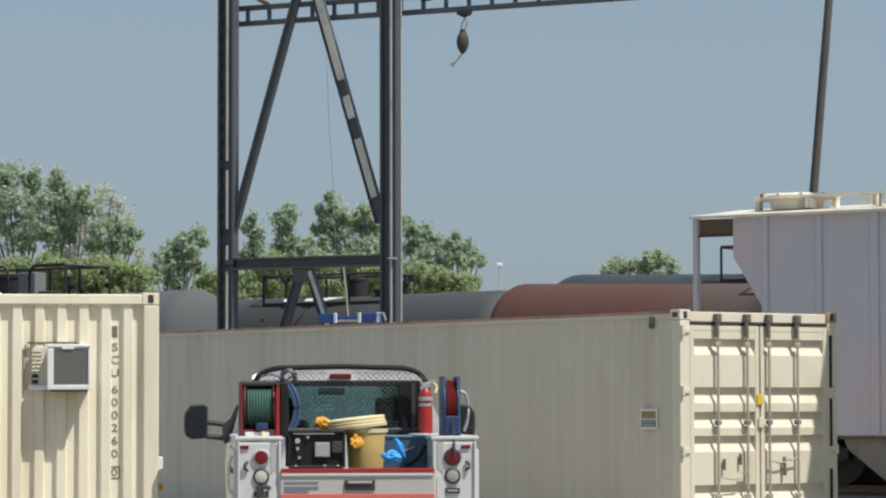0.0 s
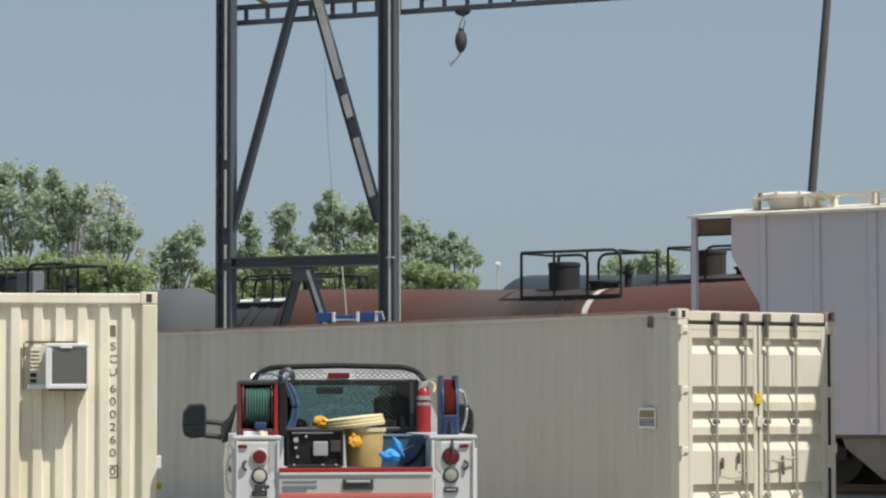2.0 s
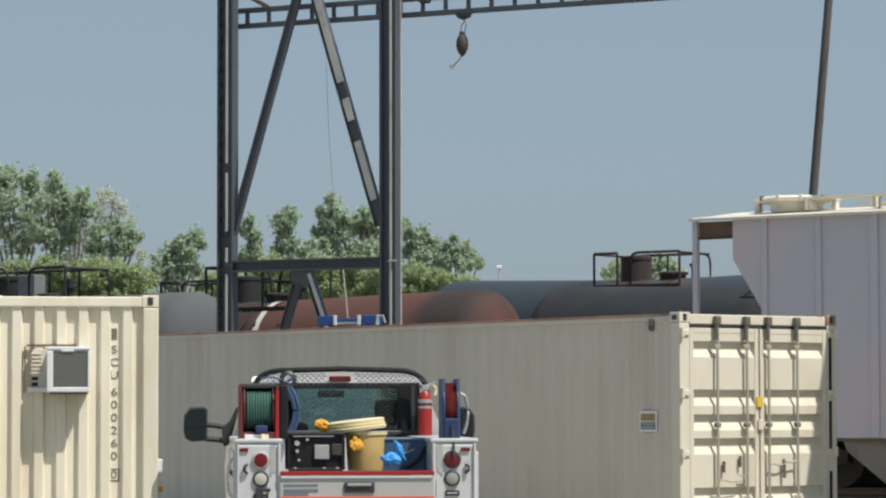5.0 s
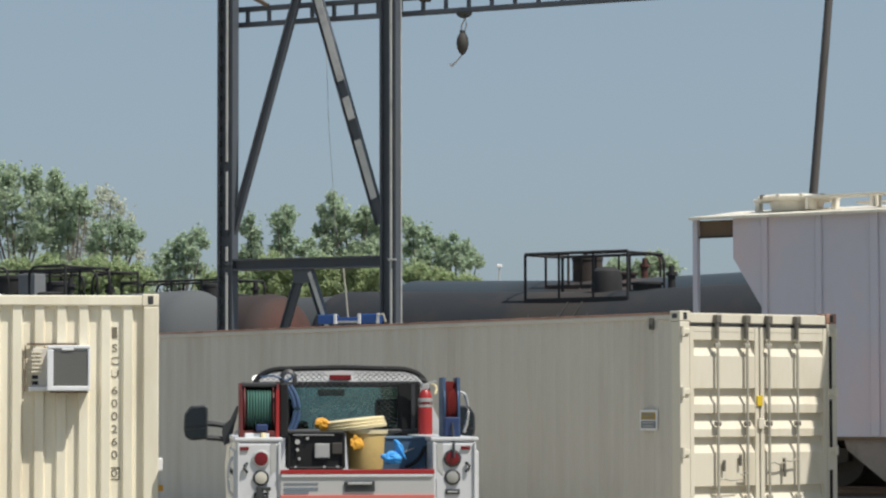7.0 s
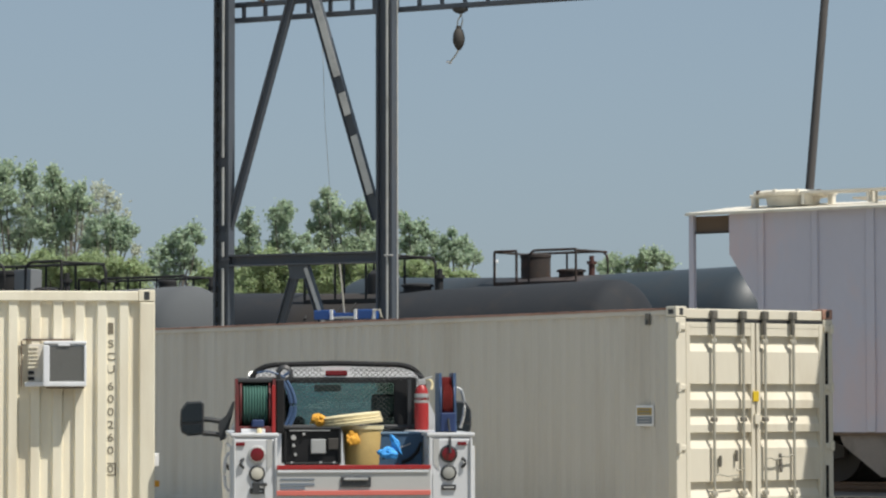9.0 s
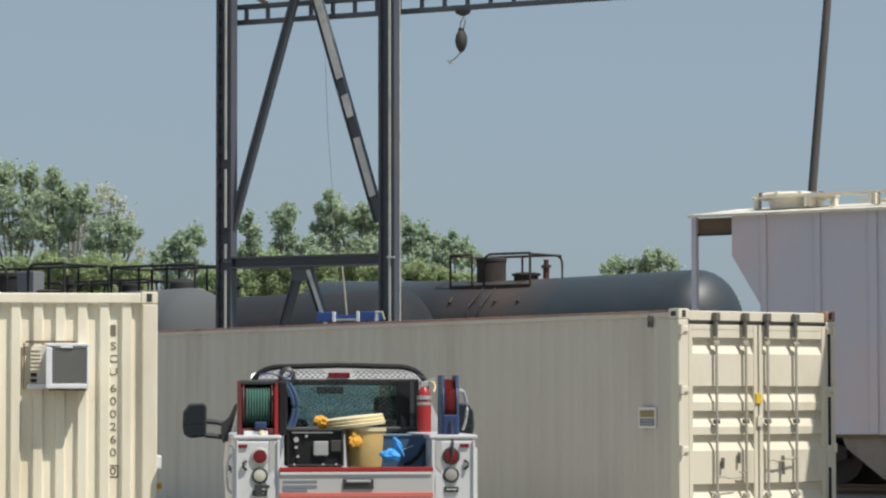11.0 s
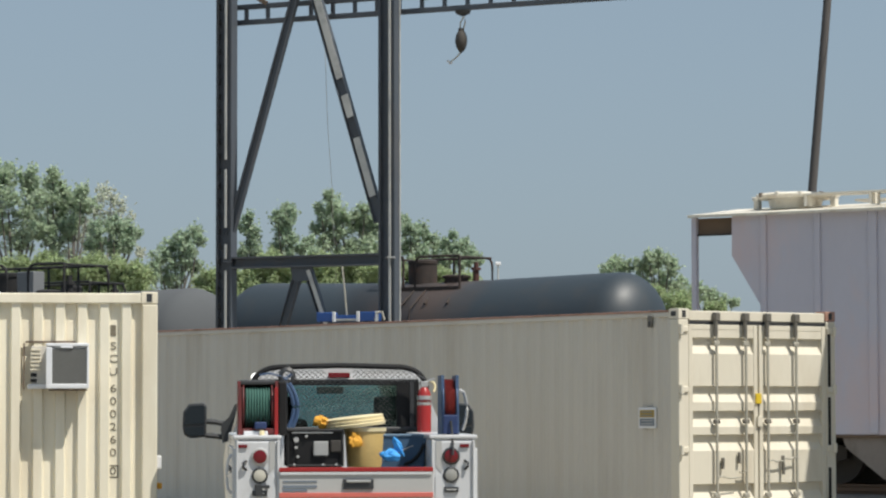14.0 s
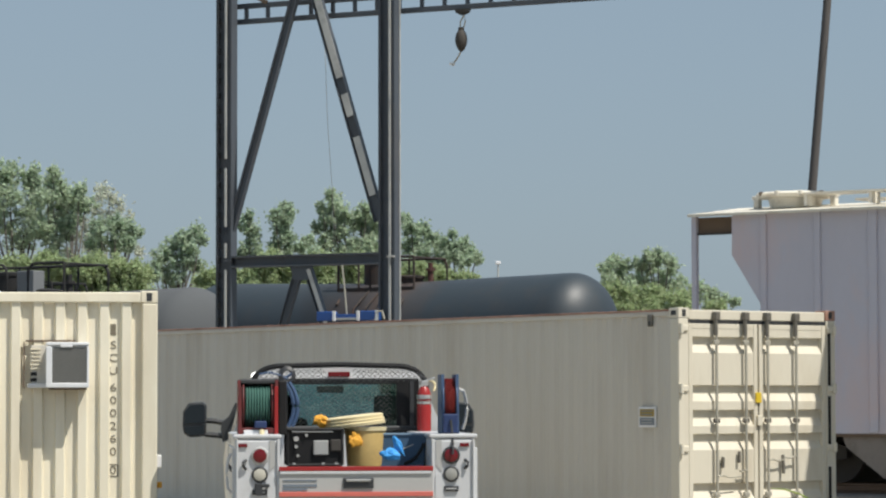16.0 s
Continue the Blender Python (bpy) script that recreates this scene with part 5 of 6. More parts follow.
    prism(bm, [(-0.005, 0.70), (0.055, 0.70), (0.055, 0.955), (-0.005, 0.955)], -0.63, 0.635, pose(0, 0, 0, 0, 0, -90) @ pose(0, 0, 0, 0, 0, 0))
    gate = part("tailgate", bm, M_GREYP, t, "grey tailgate with red stripes")
    for zz, hh, mt in ((0.958, 0.036, M_REDP), (0.748, 0.040, M_REDLT)):
        bm = B()
        box(bm, (0.003, -0.06, zz), (1.27, 0.016, hh), bevel=0.004)
        part("stripe", bm, mt, gate, "red stripe across the tailgate")
    bm = B()
    box(bm, (0.0, -0.062, 0.925), (1.25, 0.012, 0.022), bevel=0.003)
    part("edge_trim", bm, M_TRUCK, gate)
    bm = B()
    box(bm, (0.02, -0.064, 0.838), (0.25, 0.016, 0.085), bevel=0.006)
    hd = part("latch_plate", bm, M_BLACK, gate, "dark tailgate latch")
    bm = B()
    box(bm, (0.02, -0.078, 0.862), (0.20, 0.02, 0.022), bevel=0.006)
    part("handle", bm, M_SILVER, hd)
    for k, (w, zz) in enumerate(((0.28, 0.862), (0.28, 0.82), (0.20, 0.79))):
        bm = B()
        box(bm, (-0.46 - (0.28 - w) / 2, -0.058, zz), (w, 0.005, 0.020 if k else 0.012))
        part("lettering_bar", bm, M_SIGNB, gate)
    bm = B()
    box(bm, (0, 1.25, 0.60), (1.26, 2.5, 0.05))
    part("bed_floor", bm, M_GREYP, t)
    bm = B()
    box(bm, (0, 2.48, 0.92), (1.26, 0.05, 0.6))
    part("bed_front", bm, M_TRUCK, t)
    bm = B()
    box(bm, (0, 0.04, 0.56), (1.98, 0.16, 0.18), bevel=0.03)
    part("bumper", bm, M_TRUCK, t)
    for s in (-0.42, 0.42):
        bm = B()
        box(bm, (s, 3.0, 0.56), (0.09, 6.0, 0.16), bevel=0.01)
        part("frame_rail", bm, M_BLACK, t)
    # cab: hollow, with glass all round
    cab = new("cab")
    cab.parent = t
    y0, y1, z_sh, z_rf = 2.62, 4.55, 1.22, 1.815
    bm = B()
    prism(bm, [(-0.98, 0.45), (0.98, 0.45), (1.0, 0.9), (0.97, z_sh), (-0.97, z_sh), (-1.0, 0.9)], y0, 5.9)
    part("lower_body", bm, M_TRUCK, cab, "white cab body")
    bm = B()
    prism(bm, [(-0.75, z_rf - 0.06), (-0.69, z_rf - 0.01), (0, z_rf + 0.01), (0.69, z_rf - 0.01), (0.75, z_rf - 0.06), (0.70, z_rf - 0.07), (-0.70, z_rf - 0.07)], y0, 4.1)
    part("roof", bm, M_TRUCK, cab)
    bm = B()
    prism(bm, [(-0.76, 1.70), (0.76, 1.70), (0.72, z_rf - 0.045), (-0.72, z_rf - 0.045)], y0 - 0.01, y0 + 0.05)
    part("back_header", bm, M_WHITE, cab)
    for s in (-1, 1):
        bm = B()
        prism(bm, [(s * 0.97, z_sh), (s * 0.72, z_sh), (s * 0.66, 1.70), (s * 0.76, 1.70)], y0, y0 + 0.10)
        part("pillar", bm, M_TRUCK, cab)
        bm = B()
        pipe(bm, [(s * 0.90, 5.0, z_sh), (s * 0.72, 4.1, z_rf - 0.06)], 0.05)
        part("pillar", bm, M_TRUCK, cab)
        bm = B()
        v = [bm.verts.new(p) for p in ((s * 0.955, y0 + 0.1, z_sh), (s * 0.93, 4.9, z_sh), (s * 0.745, 4.1, z_rf - 0.07), (s * 0.755, y0 + 0.1, z_rf - 0.07))]
        bm.faces.new(v)
        bmesh.ops.solidify(bm, geom=bm.faces, thickness=0.006)
        part("side_window", bm, M_WIN, cab, "tinted side glass").visible_shadow = False
    bm = B()
    box(bm, (0, y0 + 0.03, 1.46), (1.42, 0.008, 0.50))
    part("rear_window", bm, M_WIN, cab, "green-tinted rear glass").visible_shadow = False
    # seal; its wide black sides also stand in for the dark interior
    bm = B()
    for c, s in (((0, y0 + 0.0, 1.695), (1.46, 0.03, 0.055)), ((0, y0 + 0.0, 1.225), (1.46, 0.03, 0.04)), ((-0.60, y0, 1.46), (0.27, 0.03, 0.46)), ((0.63, y0, 1.46), (0.21, 0.03, 0.46))):
        box(bm, c, s, bevel=0.008)
    part("seal_and_dark_sides", bm, M_GEN, cab)
    bm = B()
    v = [bm.verts.new(p) for p in ((-0.92, 5.0, z_sh), (0.92, 5.0, z_sh), (0.70, 4.1, z_rf - 0.05), (-0.70, 4.1, z_rf - 0.05))]
    bm.faces.new(v)
    bmesh.ops.solidify(bm, geom=bm.faces, thickness=0.006)
    part("windscreen", bm, M_WIN, cab, "tinted windscreen").visible_shadow = False
    bm = B()
    prism(bm, [(5.0, 0.5), (6.1, 0.5), (6.2, 0.8), (6.1, 1.12), (5.0, 1.22)], -0.9, 0.9, Matrix(((0, 1, 0, 0), (1, 0, 0, 0), (0, 0, 1, 0), (0, 0, 0, 1))))
    part("bonnet", bm, M_TRUCK, cab)
    bm = B()
    box(bm, (0.0, y0 - 0.03, 1.757), (0.20, 0.03, 0.05), bevel=0.01)
    part("brake_lamp", bm, M_LENSR, cab, "high red brake lamp")
    for x in (-0.50, 0.50):
        bm = B()
        box(bm, (x, 3.35, 1.05), (0.50, 0.16, 0.62), bevel=0.06)
        box(bm, (x, 3.35, 1.46), (0.27, 0.11, 0.22), bevel=0.045)
        part("seat", bm, M_SEAT, cab, "black seat with headrest")
    bm = B()
    box(bm, (0, 4.75, 1.20), (1.8, 0.4, 0.12), bevel=0.04)
    part("dashboard", bm, M_SEAT, cab)
    bm = B()
    box(bm, (0.0, 4.2, 1.63), (0.26, 0.03, 0.07), bevel=0.012)
    part("inner_mirror", bm, M_SEAT, cab)
    # tow mirrors
    for s in (-1, 1):
        mi = new("tow_mirror")
        mi.parent = t
        bm = B()
        outline = [(1.19, 1.18), (1.34, 1.165), (1.405, 1.20), (1.42, 1.27), (1.415, 1.42), (1.36, 1.50), (1.22, 1.51), (1.185, 1.48)]
        prism(bm, [(s * a, b) for a, b in outline], 4.44, 4.56)
        bmesh.ops.bevel(bm, geom=list(bm.edges), offset=0.014, segments=2, affect="EDGES", profile=0.5)
        housing = part("housing", bm, M_BLACK, mi, "black mirror housing", True)
        for glass_outline in ([(1.205, 1.31), (1.40, 1.30), (1.40, 1.41), (1.35, 1.48), (1.225, 1.49), (1.205, 1.47)], [(1.21, 1.20), (1.335, 1.185), (1.39, 1.215), (1.40, 1.27), (1.21, 1.285)]):
            bm = B()
            prism(bm, [(s * a, b) for a, b in glass_outline], 4.432, 4.438)
            part("mirror_glass", bm, M_MIRROR, housing, "dark mirror glass")
        for zz, zi in ((1.33, 1.30), (1.195, 1.17)):
            bm = B()
            pipe(bm, [(s * 1.20, 4.5, zz), (s * 1.10, 4.5, zz - 0.008), (s * 0.99, 4.5, zi)], 0.026)
            part("arm", bm, M_BLACK, mi)
        bm = B()
        prism(bm, [(s * 1.03, 1.12), (s * 0.97, 1.14), (s * 0.92, 1.34), (s * 0.88, 1.50), (s * 0.91, 1.50), (s * 0.97, 1.37), (s * 1.04, 1.31), (s * 1.05, 1.25)], 4.46, 4.54)
        part("bracket", bm, M_BLACK, mi, "black mirror bracket on the door")
    # rack with mesh behind the cab
    rack = new("headache_rack")
    rack.parent = t
    yr = 2.50
    bm = B()
    pipe(bm, [(-0.80, yr, 1.22), (-0.79, yr, 1.61)] + arc((-0.79, yr, 1.67), (-0.76, yr, 1.815), (-0.56, yr, 1.832), 6) + [(0, yr, 1.846)] + arc((0.56, yr, 1.832), (0.76, yr, 1.815), (0.79, yr, 1.65), 6) + [(0.80, yr, 1.22)], 0.026, 10)
    part("hoop", bm, M_GEN, rack, "black bent tube hoop", True)
    bm = B()
    for zz in (1.27,):
        tube(bm, (-0.78, yr, zz), (0.78, yr, zz), 0.02)
    for xx in (-0.62, 0.66):
        box(bm, (xx, yr, 1.47), (0.035, 0.03, 0.46))
    part("cross_bar", bm, M_BLACK, rack)
    bm = B()
    dx, dz = 0.052, 0.022
    for i in range(29):
        for j in range(23):
            cx, cz = -0.74 + i * dx + (dx / 2 if j % 2 else 0), 1.30 + j * dz
            if abs(cx) > 0.74 - max(0, cz - 1.72) * 1.6:
                continue
            if abs(cx) < 0.12 and 1.715 < cz < 1.785 or cz < 1.68 and not -0.40 < cx < 0.47:
                continue
            for sx in (-1, 1):
                a, b = Vector((cx + sx * dx / 2, yr + 0.015, cz)), Vector((cx, yr + 0.015, cz + dz))
                d = (b - a)
                n = Vector((-d.z, 0, d.x)).normalized() * (0.0015 if cz < 1.68 else 0.0026)
                bm.faces.new([bm.verts.new(p) for p in (a - n, b - n, b + n, a + n)])
    part("mesh", bm, M_MESH, rack, "diamond expanded-metal screen")
    for s in (-1, 1):
        for y in (1.0, 4.9):
            bm = B()
            lathe(bm, [(-0.12, 0), (-0.12, 0.25), (-0.10, 0.37), (-0.06, 0.40), (0.06, 0.40), (0.10, 0.37), (0.12, 0.25), (0.12, 0)], pose(s * 0.84, y, 0.40, 0, 0, 0), 28)
            w = part("wheel", bm, M_RUBBER, t, "black tyre", True)
            bm = B()
            lathe(bm, [(-0.125, 0), (-0.125, 0.2), (0.125, 0.2), (0.125, 0)], pose(s * 0.84, y, 0.40, 0, 0, 0), 20)
            part("rim", bm, M_SILVER, w)
    return t


TRUCK = pose(-0.722, 24.86, 0, 0, 0, 5)
service_truck(TRUCK)


# ---- load of the truck ----
def hose_reel(m, w, d, h, frame_mat, hose_mat, label, drum_axis, inset=0.10, full=0.885):
    t = thing("hose_reel", m, label, "hose reel", "hose reels on the truck")
    for s in (-1, 1):
        bm = B()
        if drum_axis == "x":
            prism(bm, [(-d / 2, 0), (d / 2, 0), (d / 2 - 0.02, h), (-d / 2 + 0.04, h)], s * (w / 2 - 0.012) - 0.012, s * (w / 2 - 0.012) + 0.012, Matrix(((0, 1, 0, 0), (1, 0, 0, 0), (0, 0, 1, 0), (0, 0, 0, 1))))
        else:
            box(bm, (s * (w / 2 - 0.012), 0, h / 2), (0.024, d, h), bevel=0.004)
        part("side_plate", bm, frame_mat, t)
    bm = B()
    box(bm, (0, 0, 0.012), (w, d, 0.024), bevel=0.004)
    box(bm, (0, -d / 2 + 0.01, 0.03), (w, 0.02, 0.06), bevel=0.004)
    part("base", bm, frame_mat, t)
    r = h * 0.44
    bm = B()
    n = 9
    ww = w - inset
    prof = [(-ww / 2, 0)]
    for k in range(n):
        a = -ww / 2 + ww * k / n
        q = ww / n
        prof += [(a + 0.02 * q, r * (full - 0.085)), (a + 0.25 * q, r * (full - 0.025)), (a + 0.5 * q, r * full), (a + 0.75 * q, r * (full - 0.025)), (a + 0.98 * q, r * (full - 0.085))]
    prof.append((ww / 2, 0))
    lathe(bm, prof, pose(0, 0, h * 0.52), 32)
    part("hose", bm, hose_mat, t, "coiled hose on the drum", True)
    for s in (-1, 1):
        bm = B()
        lathe(bm, [(-0.006, 0), (-0.006, r), (0.006, r), (0.006, 0)], pose(s * (ww / 2 + 0.014), 0, h * 0.52), 32)
        part("flange", bm, frame_mat, t, "", True)
    return t


r1 = hose_reel(TRUCK @ pose(-0.80, 0.35, 1.235, 0, 0, 0), 0.335, 0.40, 0.455, M_DKRED, M_GREENH, "green hose on a dark red reel frame on the tool box", "x", 0.125)
bm = B()
box(bm, (0.0, 0.16, 0.235), (0.30, 0.06, 0.46), bevel=0.01)
box(bm, (0.0, 0.05, 0.44), (0.32, 0.28, 0.035), bevel=0.008)
part("guard", bm, M_BLACK, r1, "dark sheet guard")
bm = B()
box(bm, (0.205, 0.02, 0.225), (0.07, 0.34, 0.45), bevel=0.012)
part("motor_cover", bm, M_GEN, r1, "black cover beside the reel")
# right upright takes a brighter red to paint the frame's highlight
for sx in (-1, 1):
    bm = B()
    box(bm, (sx * 0.150, -0.205, 0.20), (0.030, 0.012, 0.40), bevel=0.004)
    part("upright", bm, M_REDP if sx > 0 else M_DKRED, r1, "red upright, brighter at right for the highlight")
bm = B()
box(bm, (0.02, -0.22, 0.085), (0.10, 0.05, 0.06), bevel=0.012)
part("guide", bm, M_NAVYD, r1, "blue hose guide")
bm = B()
pipe(bm, [(0.03, -0.25, 0.04), (0.03, -0.27, -0.03), (0.06, -0.27, -0.09)], 0.022)
part("nozzle", bm, M_LID, r1, "pale nozzle")
bm = B()
box(bm, (-0.02, -0.215, 0.015), (0.20, 0.02, 0.05), bevel=0.006)
part("foot_bar", bm, M_WHITE, r1)
r2 = hose_reel(TRUCK @ pose(0.80, 0.35, 1.235, 0, 0, 0), 0.145, 0.42, 0.50, M_DKBLUE, M_REDH, "red hose on a narrow blue reel on the tool box", "x", 0.06, 0.96)
bm = B()
box(bm, (0.0, -0.2, 0.09), (0.125, 0.06, 0.16), bevel=0.01)
part("guide", bm, M_NAVYD, r2)
bm = B()
pipe(bm, [(0.0, -0.24, 0.12), (0.01, -0.27, 0.0), (0.0, -0.40, -0.06), (0.0, -0.42, -0.16)], 0.010)
part("hose_tail", bm, M_BLACK, r2)
bm = B()
pipe(bm, [(0.10, 0.1, 0.38)] + arc((0.14, 0.1, 0.36), (0.20, 0.1, 0.22), (0.13, 0.1, 0.04), 6), 0.014)
part("hose_loop", bm, M_SILVER, r2, "pale hose loop")


def generator(m):
    t = thing("generator", m, "black boxed generator with a steel panel in the truck bed", "generator")
    w, d, h = 0.485, 0.40, 0.335
    bm = B()
    box(bm, (0, 0, h / 2), (w - 0.03, d - 0.03, h - 0.03), bevel=0.02)
    part("case", bm, M_GEN, t)
    bm = B()
    for s in (-1, 1):
        pipe(bm, [(s * (w / 2 - 0.015), -d / 2, 0.02), (s * (w / 2 - 0.015), -d / 2, h - 0.02), (s * (w / 2 - 0.015), d / 2, h - 0.02), (s * (w / 2 - 0.015), d / 2, 0.02)], 0.015)
    for yy, zz in ((-d / 2, h - 0.02), (d / 2, h - 0.02), (-d / 2, 0.02)):
        tube(bm, (-w / 2 + 0.015, yy, zz), (w / 2 - 0.015, yy, zz), 0.015)
    part("tube_frame", bm, M_GEN, t, "", True)
    bm = B()
    box(bm, (0.05, -d / 2 - 0.0, 0.165), (0.125, 0.02, 0.125), bevel=0.01)
    part("panel", bm, M_SILVER, t, "bare metal panel")
    bm = B()
    box(bm, (0.175, -d / 2 - 0.0, 0.185), (0.09, 0.018, 0.10), bevel=0.01)
    part("outlet_panel", bm, M_DIRTY, t)
    for x, z, r in ((-0.155, 0.24, 0.022), (-0.155, 0.175, 0.014), (-0.07, 0.27, 0.012), (-0.17, 0.03, 0.012), (0.07, 0.03, 0.013), (0.18, 0.03, 0.013), (-0.14, 0.10, 0.012)):
        bm = B()
        tube(bm, (x, -d / 2 - 0.012, z), (x, -d / 2 + 0.02, z), r, 12)
        part("knob", bm, M_GREYP, t)
    bm = B()
    box(bm, (-0.02, -d / 2 - 0.004, h - 0.036), (0.34, 0.012, 0.010))
    part("bright_edge", bm, M_SILVER, t)
    return t


generator(TRUCK @ pose(-0.325, 0.45, 0.96))
bm = B()
box(bm, (0, 0, -0.17), (0.52, 0.46, 0.335), bevel=0.01)
crate = tagged(part("crate", bm, M_DIRTY, None, m=TRUCK @ pose(-0.325, 0.45, 0.958)), "dark crate on the bed floor under the generator", "crate")


def bucket(m):
    t = thing("bucket", m, "tan plastic bucket with a pale lid, slightly tilted", "bucket")
    bm = B()
    lathe(bm, [(0, 0), (0, 0.150), (0.02, 0.155), (0.30, 0.172), (0.31, 0.172), (0.31, 0)], pose(0, 0, 0, 0, -90, 0), 36)
    part("body", bm, M_TAN, t, "tan plastic body", True)
    bm = B()
    lathe(bm, [(0.30, 0), (0.30, 0.182), (0.33, 0.184), (0.33, 0)], pose(0, 0, 0, 0, -90, 0), 36)
    part("rim", bm, M_LID, t, "", True)
    bm = B()
    lathe(bm, [(0, 0), (0, 0.262), (0.025, 0.268), (0.030, 0.258), (0.052, 0.262), (0.056, 0.250), (0.080, 0.255), (0.09, 0.24), (0.095, 0.15), (0.085, 0)], pose(0, 0, 0, 0, -90, 0), 40)
    part("lid", bm, M_LID, t, "pale ribbed lids stacked askew", True, pose(-0.085, 0.04, 0.335, 0, -6.5, 0))
    return t


bucket(TRUCK @ pose(0.115, 0.62, 0.965, 0, 0, 0))
bm = B()
box(bm, (0.3, 0, -0.17), (1.0, 0.5, 0.33), bevel=0.01)
tagged(part("tool_chest", bm, M_DIRTY, None, m=TRUCK @ pose(0.10, 0.95, 0.955)), "dark tool chest lying in the truck bed", "chest")


def crumpled(name, m, size, material, label, category, seed):
    bm = B()
    bmesh.ops.create_icosphere(bm, subdivisions=3, radius=0.5)
    for v in bm.verts:
        n = noise.noise(v.co * 2.6 + Vector((seed, 0, 0))) + 0.5 * noise.noise(v.co * 6 + Vector((0, seed, 0)))
        v.co *= 1 + 0.55 * n
        v.co = Vector((v.co.x * size[0], v.co.y * size[1], v.co.z * size[2]))
    ob = part(name, bm, material, None, smooth=False, m=m)
    return tagged(ob, label, category)


crumpled("rag", TRUCK @ pose(0.02, 0.43, 1.19, 0, 0, 20), (0.11, 0.05, 0.13), M_ORANGE, "yellow-orange cloth stuck to the bucket's side", "cloth", 1.3)
crumpled("glove", TRUCK @ pose(-0.26, 0.60, 1.345), (0.12, 0.12, 0.10), M_ORANGE, "orange work glove lying on the generator", "glove", 4.1)
crumpled("rag", TRUCK @ pose(0.31, 0.34, 1.07, 0, 15, 0), (0.14, 0.08, 0.09), M_SKYB, "bright blue cloth bundled in the truck bed", "cloth", 7.7)
crumpled("rag", TRUCK @ pose(0.37, 0.36, 1.15, 0, -30, 0), (0.06, 0.06, 0.17), M_SKYB, "bright blue cloth strip in the truck bed", "cloth", 2.2)


def blue_bin(m):
    t = thing("storage_bin", m, "dark blue plastic bin in the truck bed", "bin")
    bm = B()
    prism(bm, [(-0.19, 0), (0.19, 0), (0.21, 0.27), (-0.21, 0.27)], -0.2, 0.2)
    part("body", bm, M_NAVY, t)
    bm = B()
    pipe(bm, [(-0.12, -0.215, 0.10), (0.10, -0.215, 0.19)], 0.005)
    part("cord", bm, M_GREYP, t)
    bm = B()
    pipe(bm, arc((0.02, -0.215, 0.03), (0.14, -0.23, 0.06), (0.19, -0.215, 0.20), 8), 0.014)
    part("hose", bm, M_GEN, t, "black hose hung over the bin", True)
    bm = B()
    box(bm, (0, 0, 0.275), (0.44, 0.42, 0.02), bevel=0.006)
    part("rim", bm, M_BLUEGREY, t, "pale scuffed rim")
    return t


blue_bin(TRUCK @ pose(0.42, 0.75, 0.955))


def extinguisher(m):
    t = thing("fire_extinguisher", m, "red fire extinguisher strapped beside the cab", "fire extinguisher")
    bm = B()
    lathe(bm, [(0, 0), (0, 0.060), (0.02, 0.064), (0.33, 0.064), (0.38, 0.05), (0.41, 0.03), (0.41, 0)], pose(0, 0, 0, 0, -90, 0), 28)
    part("cylinder", bm, M_REDP, t, "red steel cylinder", True)
    bm = B()
    lathe(bm, [(0.25, 0.066), (0.275, 0.067), (0.275, 0.064), (0.30, 0.064), (0.30, 0.067), (0.335, 0.067), (0.335, 0)], pose(0, 0, 0, 0, -90, 0), 28)
    part("strap", bm, M_SILVER, t, "", True)
    bm = B()
    box(bm, (0, 0, 0.44), (0.07, 0.05, 0.05), bevel=0.008)
    box(bm, (0.04, 0, 0.47), (0.12, 0.03, 0.018), pose(0, 0, 0, 0, -18, 0), 0.004)
    part("valve", bm, M_SILVER, t)
    bm = B()
    box(bm, (-0.02, 0, 0.50), (0.10, 0.03, 0.02), pose(0, 0, 0, 0, 24, 0), 0.004)
    part("lever", bm, M_BLACK, t, "black squeeze lever")
    bm = B()
    pipe(bm, arc((0.03, 0, 0.47), (0.13, 0, 0.46), (0.085, -0.02, 0.37), 6), 0.011)
    part("hose", bm, M_LID, t)
    return t


extinguisher(TRUCK @ pose(0.76, 2.36, 1.235))


def blue_hose_coil(m):
    t = thing("hose_coil", m, "blue air hose coiled over the rack's corner", "hose")
    bm = B()
    for k in range(4):
        pts = [((0.048 + 0.007 * k) * math.cos(a), 0.022 * k, (0.055 + 0.007 * k) * math.sin(a)) for a in (2 * math.pi * i / 20 for i in range(21))]
        pipe(bm, pts, 0.013, 6)
    part("black_coil", bm, M_BLACK, t, "black hose turns", True)
    bm = B()
    pipe(bm, [(-0.25, 0.02, 0.015), (-0.16, 0, 0.03), (-0.05, 0, 0.0), (0.0, -0.01, -0.03)], 0.010, 6)
    pipe(bm, [(-0.05, 0.01, -0.04), (0.0, 0, -0.01), (0.04, -0.01, 0.02)], 0.014, 6)
    for dx in (0.0, 0.035):
        pipe(bm, arc((-0.02 + dx, -0.02, -0.06), (0.12 + dx, -0.02, -0.26), (0.01 + dx, -0.02, -0.46), 12), 0.018, 8)
    part("coil", bm, M_DKBLUE, t, "", True)
    return t


blue_hose_coil(TRUCK @ pose(-0.48, 2.36, 1.745))


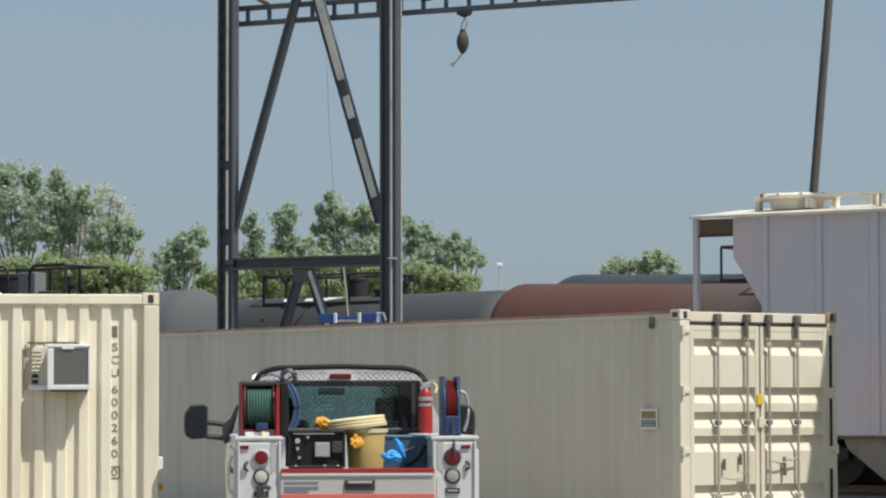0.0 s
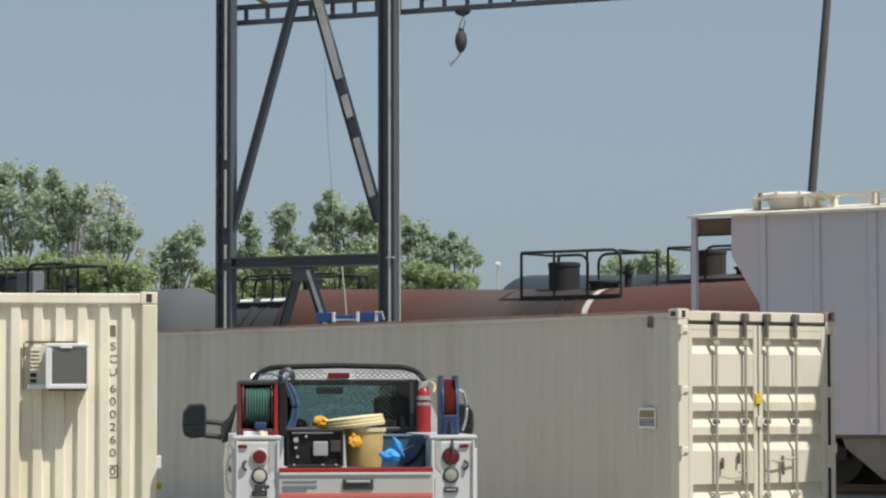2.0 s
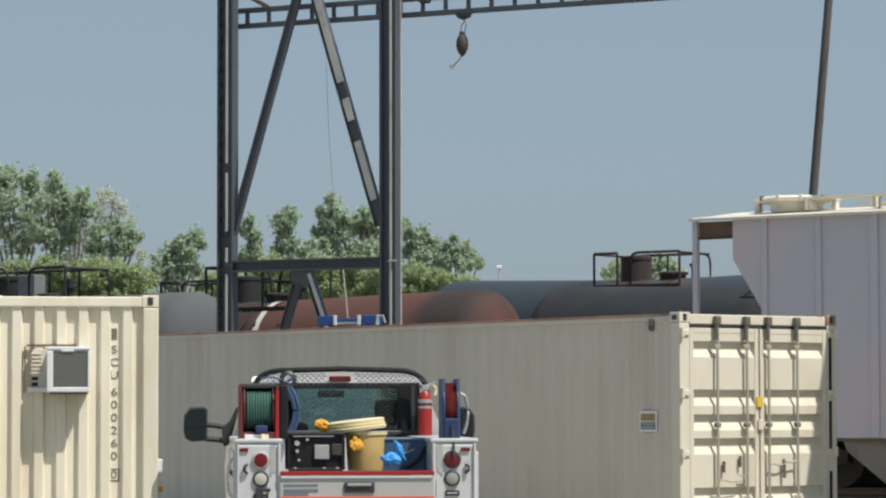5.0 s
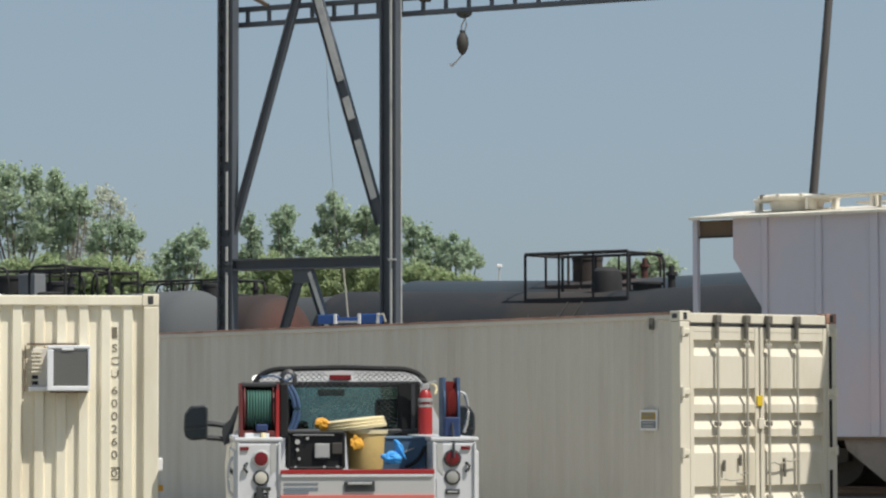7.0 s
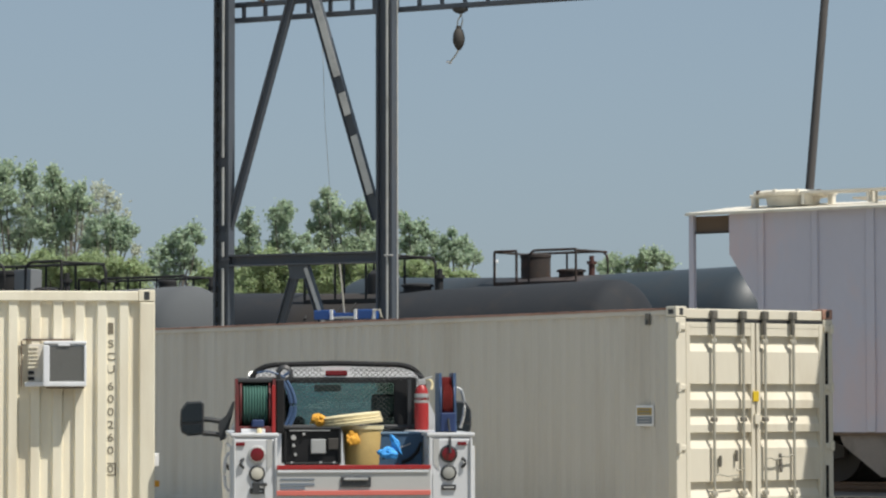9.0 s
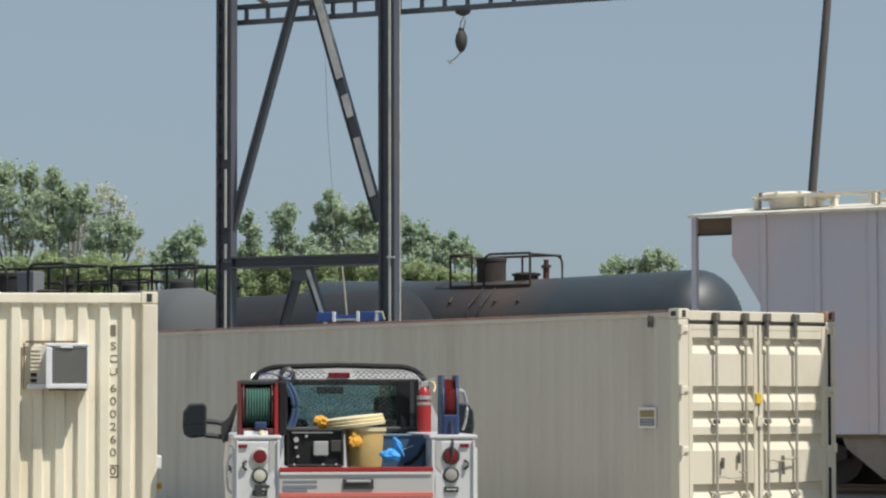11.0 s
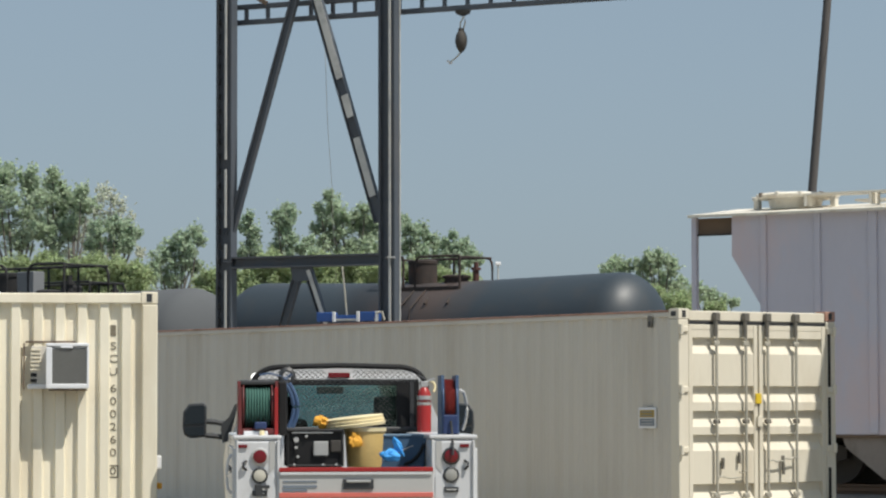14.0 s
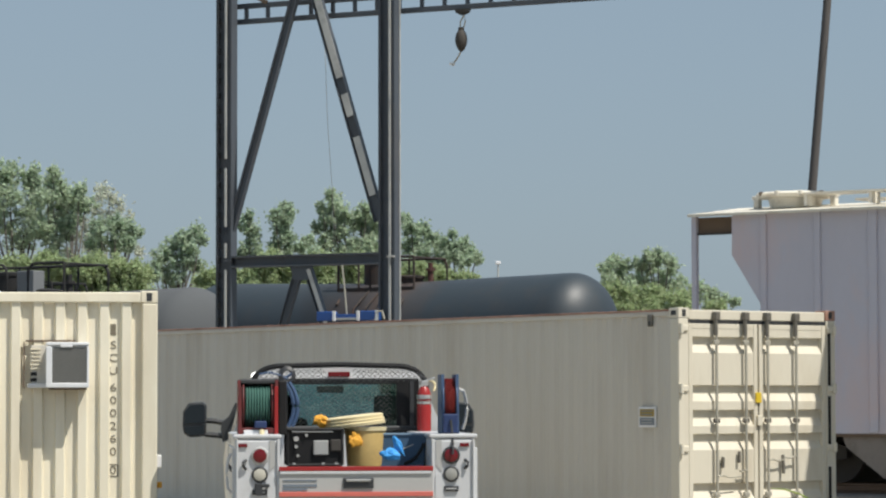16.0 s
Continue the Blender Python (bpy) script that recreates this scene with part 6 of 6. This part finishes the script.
# ---- a tall weed near the camera, bent over by gusts ----
def weed(m):
    """A long blade that rises from the ground and bends over towards its tip."""
    t = thing("weed", m, "long green grass blade bent over by the wind", "weed")
    spine = [(0.06, 0, 0)] + arc((-0.02, 0, 0.5), (-0.24, 0, 1.32), (-0.49, 0, 1.352), 14)
    bm = B()
    rows = []
    for k, p in enumerate(spine):
        w = 0.0060 * (1 - k / (len(spine) - 1)) ** 0.5 + 0.0012
        p = Vector(p)
        rows.append([bm.verts.new(p + Vector(d)) for d in ((0, -w, w * 0.6), (0, 0, -w * 0.4), (0, w, w * 0.6), (0, 0, w * 0.9))])
    for a, b in zip(rows, rows[1:]):
        for k in range(4):
            bm.faces.new((a[k], a[(k + 1) % 4], b[(k + 1) % 4], b[k]))
    bm.faces.new(rows[0][::-1])
    bm.faces.new(rows[-1])
    part("blade", bm, M_BLADE, t, "yellow-green blade")
    return t


M_BLADE = leaf_mat("blade_green", (0.22, 0.28, 0.06))
weed_ob = weed(pose(1.545, 8.0, 0))


# ---- an unseen wall added at right to cast shade on the container's doors ----
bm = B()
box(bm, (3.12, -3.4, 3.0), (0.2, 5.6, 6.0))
shade_caster = setting("shade_wall", bm, M_GREIGE, "unseen wall added to shade the container's doors", "wall")
shade_caster.matrix_basis = pose(2.690, 34.30, 0, 0, 0, YAW)


# ---- what moves ----
def motions():
    walk(red_car, [(t, track_pose(A_TRACK, u, RAIL_TOP)) for t, u in A_ROWS])
    walk(black_car, [(t, track_pose(A_TRACK, u + A_GAP, RAIL_TOP)) for t, u in A_ROWS])
    walk(slate_car, [(t, track_pose(S_TRACK, u, S_RAIL)) for t, u in S_ROWS])
    walk(dark_car, [(t, track_pose(S_TRACK, u - S_GAP, S_RAIL)) for t, u in S_ROWS])
    walk(hoist_tail, [(0.25 * k, pose(-0.04, 0, -0.68, 0, 9 * math.sin(1.9 * 0.25 * k) + 4 * math.sin(4.3 * 0.25 * k), 0)) for k in range(65)])
    for_weed = ((0, 7), (6.1, 7), (6.45, -7), (6.8, 7), (7.2, 6), (7.5, 1.2), (8.0, 0), (8.3, 7), (15.1, 7), (15.5, -7.6), (16, -8))
    walk(weed_ob, [(t, pose(1.545, 8.0, 0, 0, a, 0)) for t, a in for_weed])
    for i, t in enumerate(TREES):
        x, y, z = t.location
        walk(t, [(0.5 * k, pose(x, y, z, 0.25 * math.sin(1.7 * 0.5 * k + i), 0.35 * math.sin(2.1 * 0.5 * k + 1.3 * i), 0)) for k in range(33)])


motions()
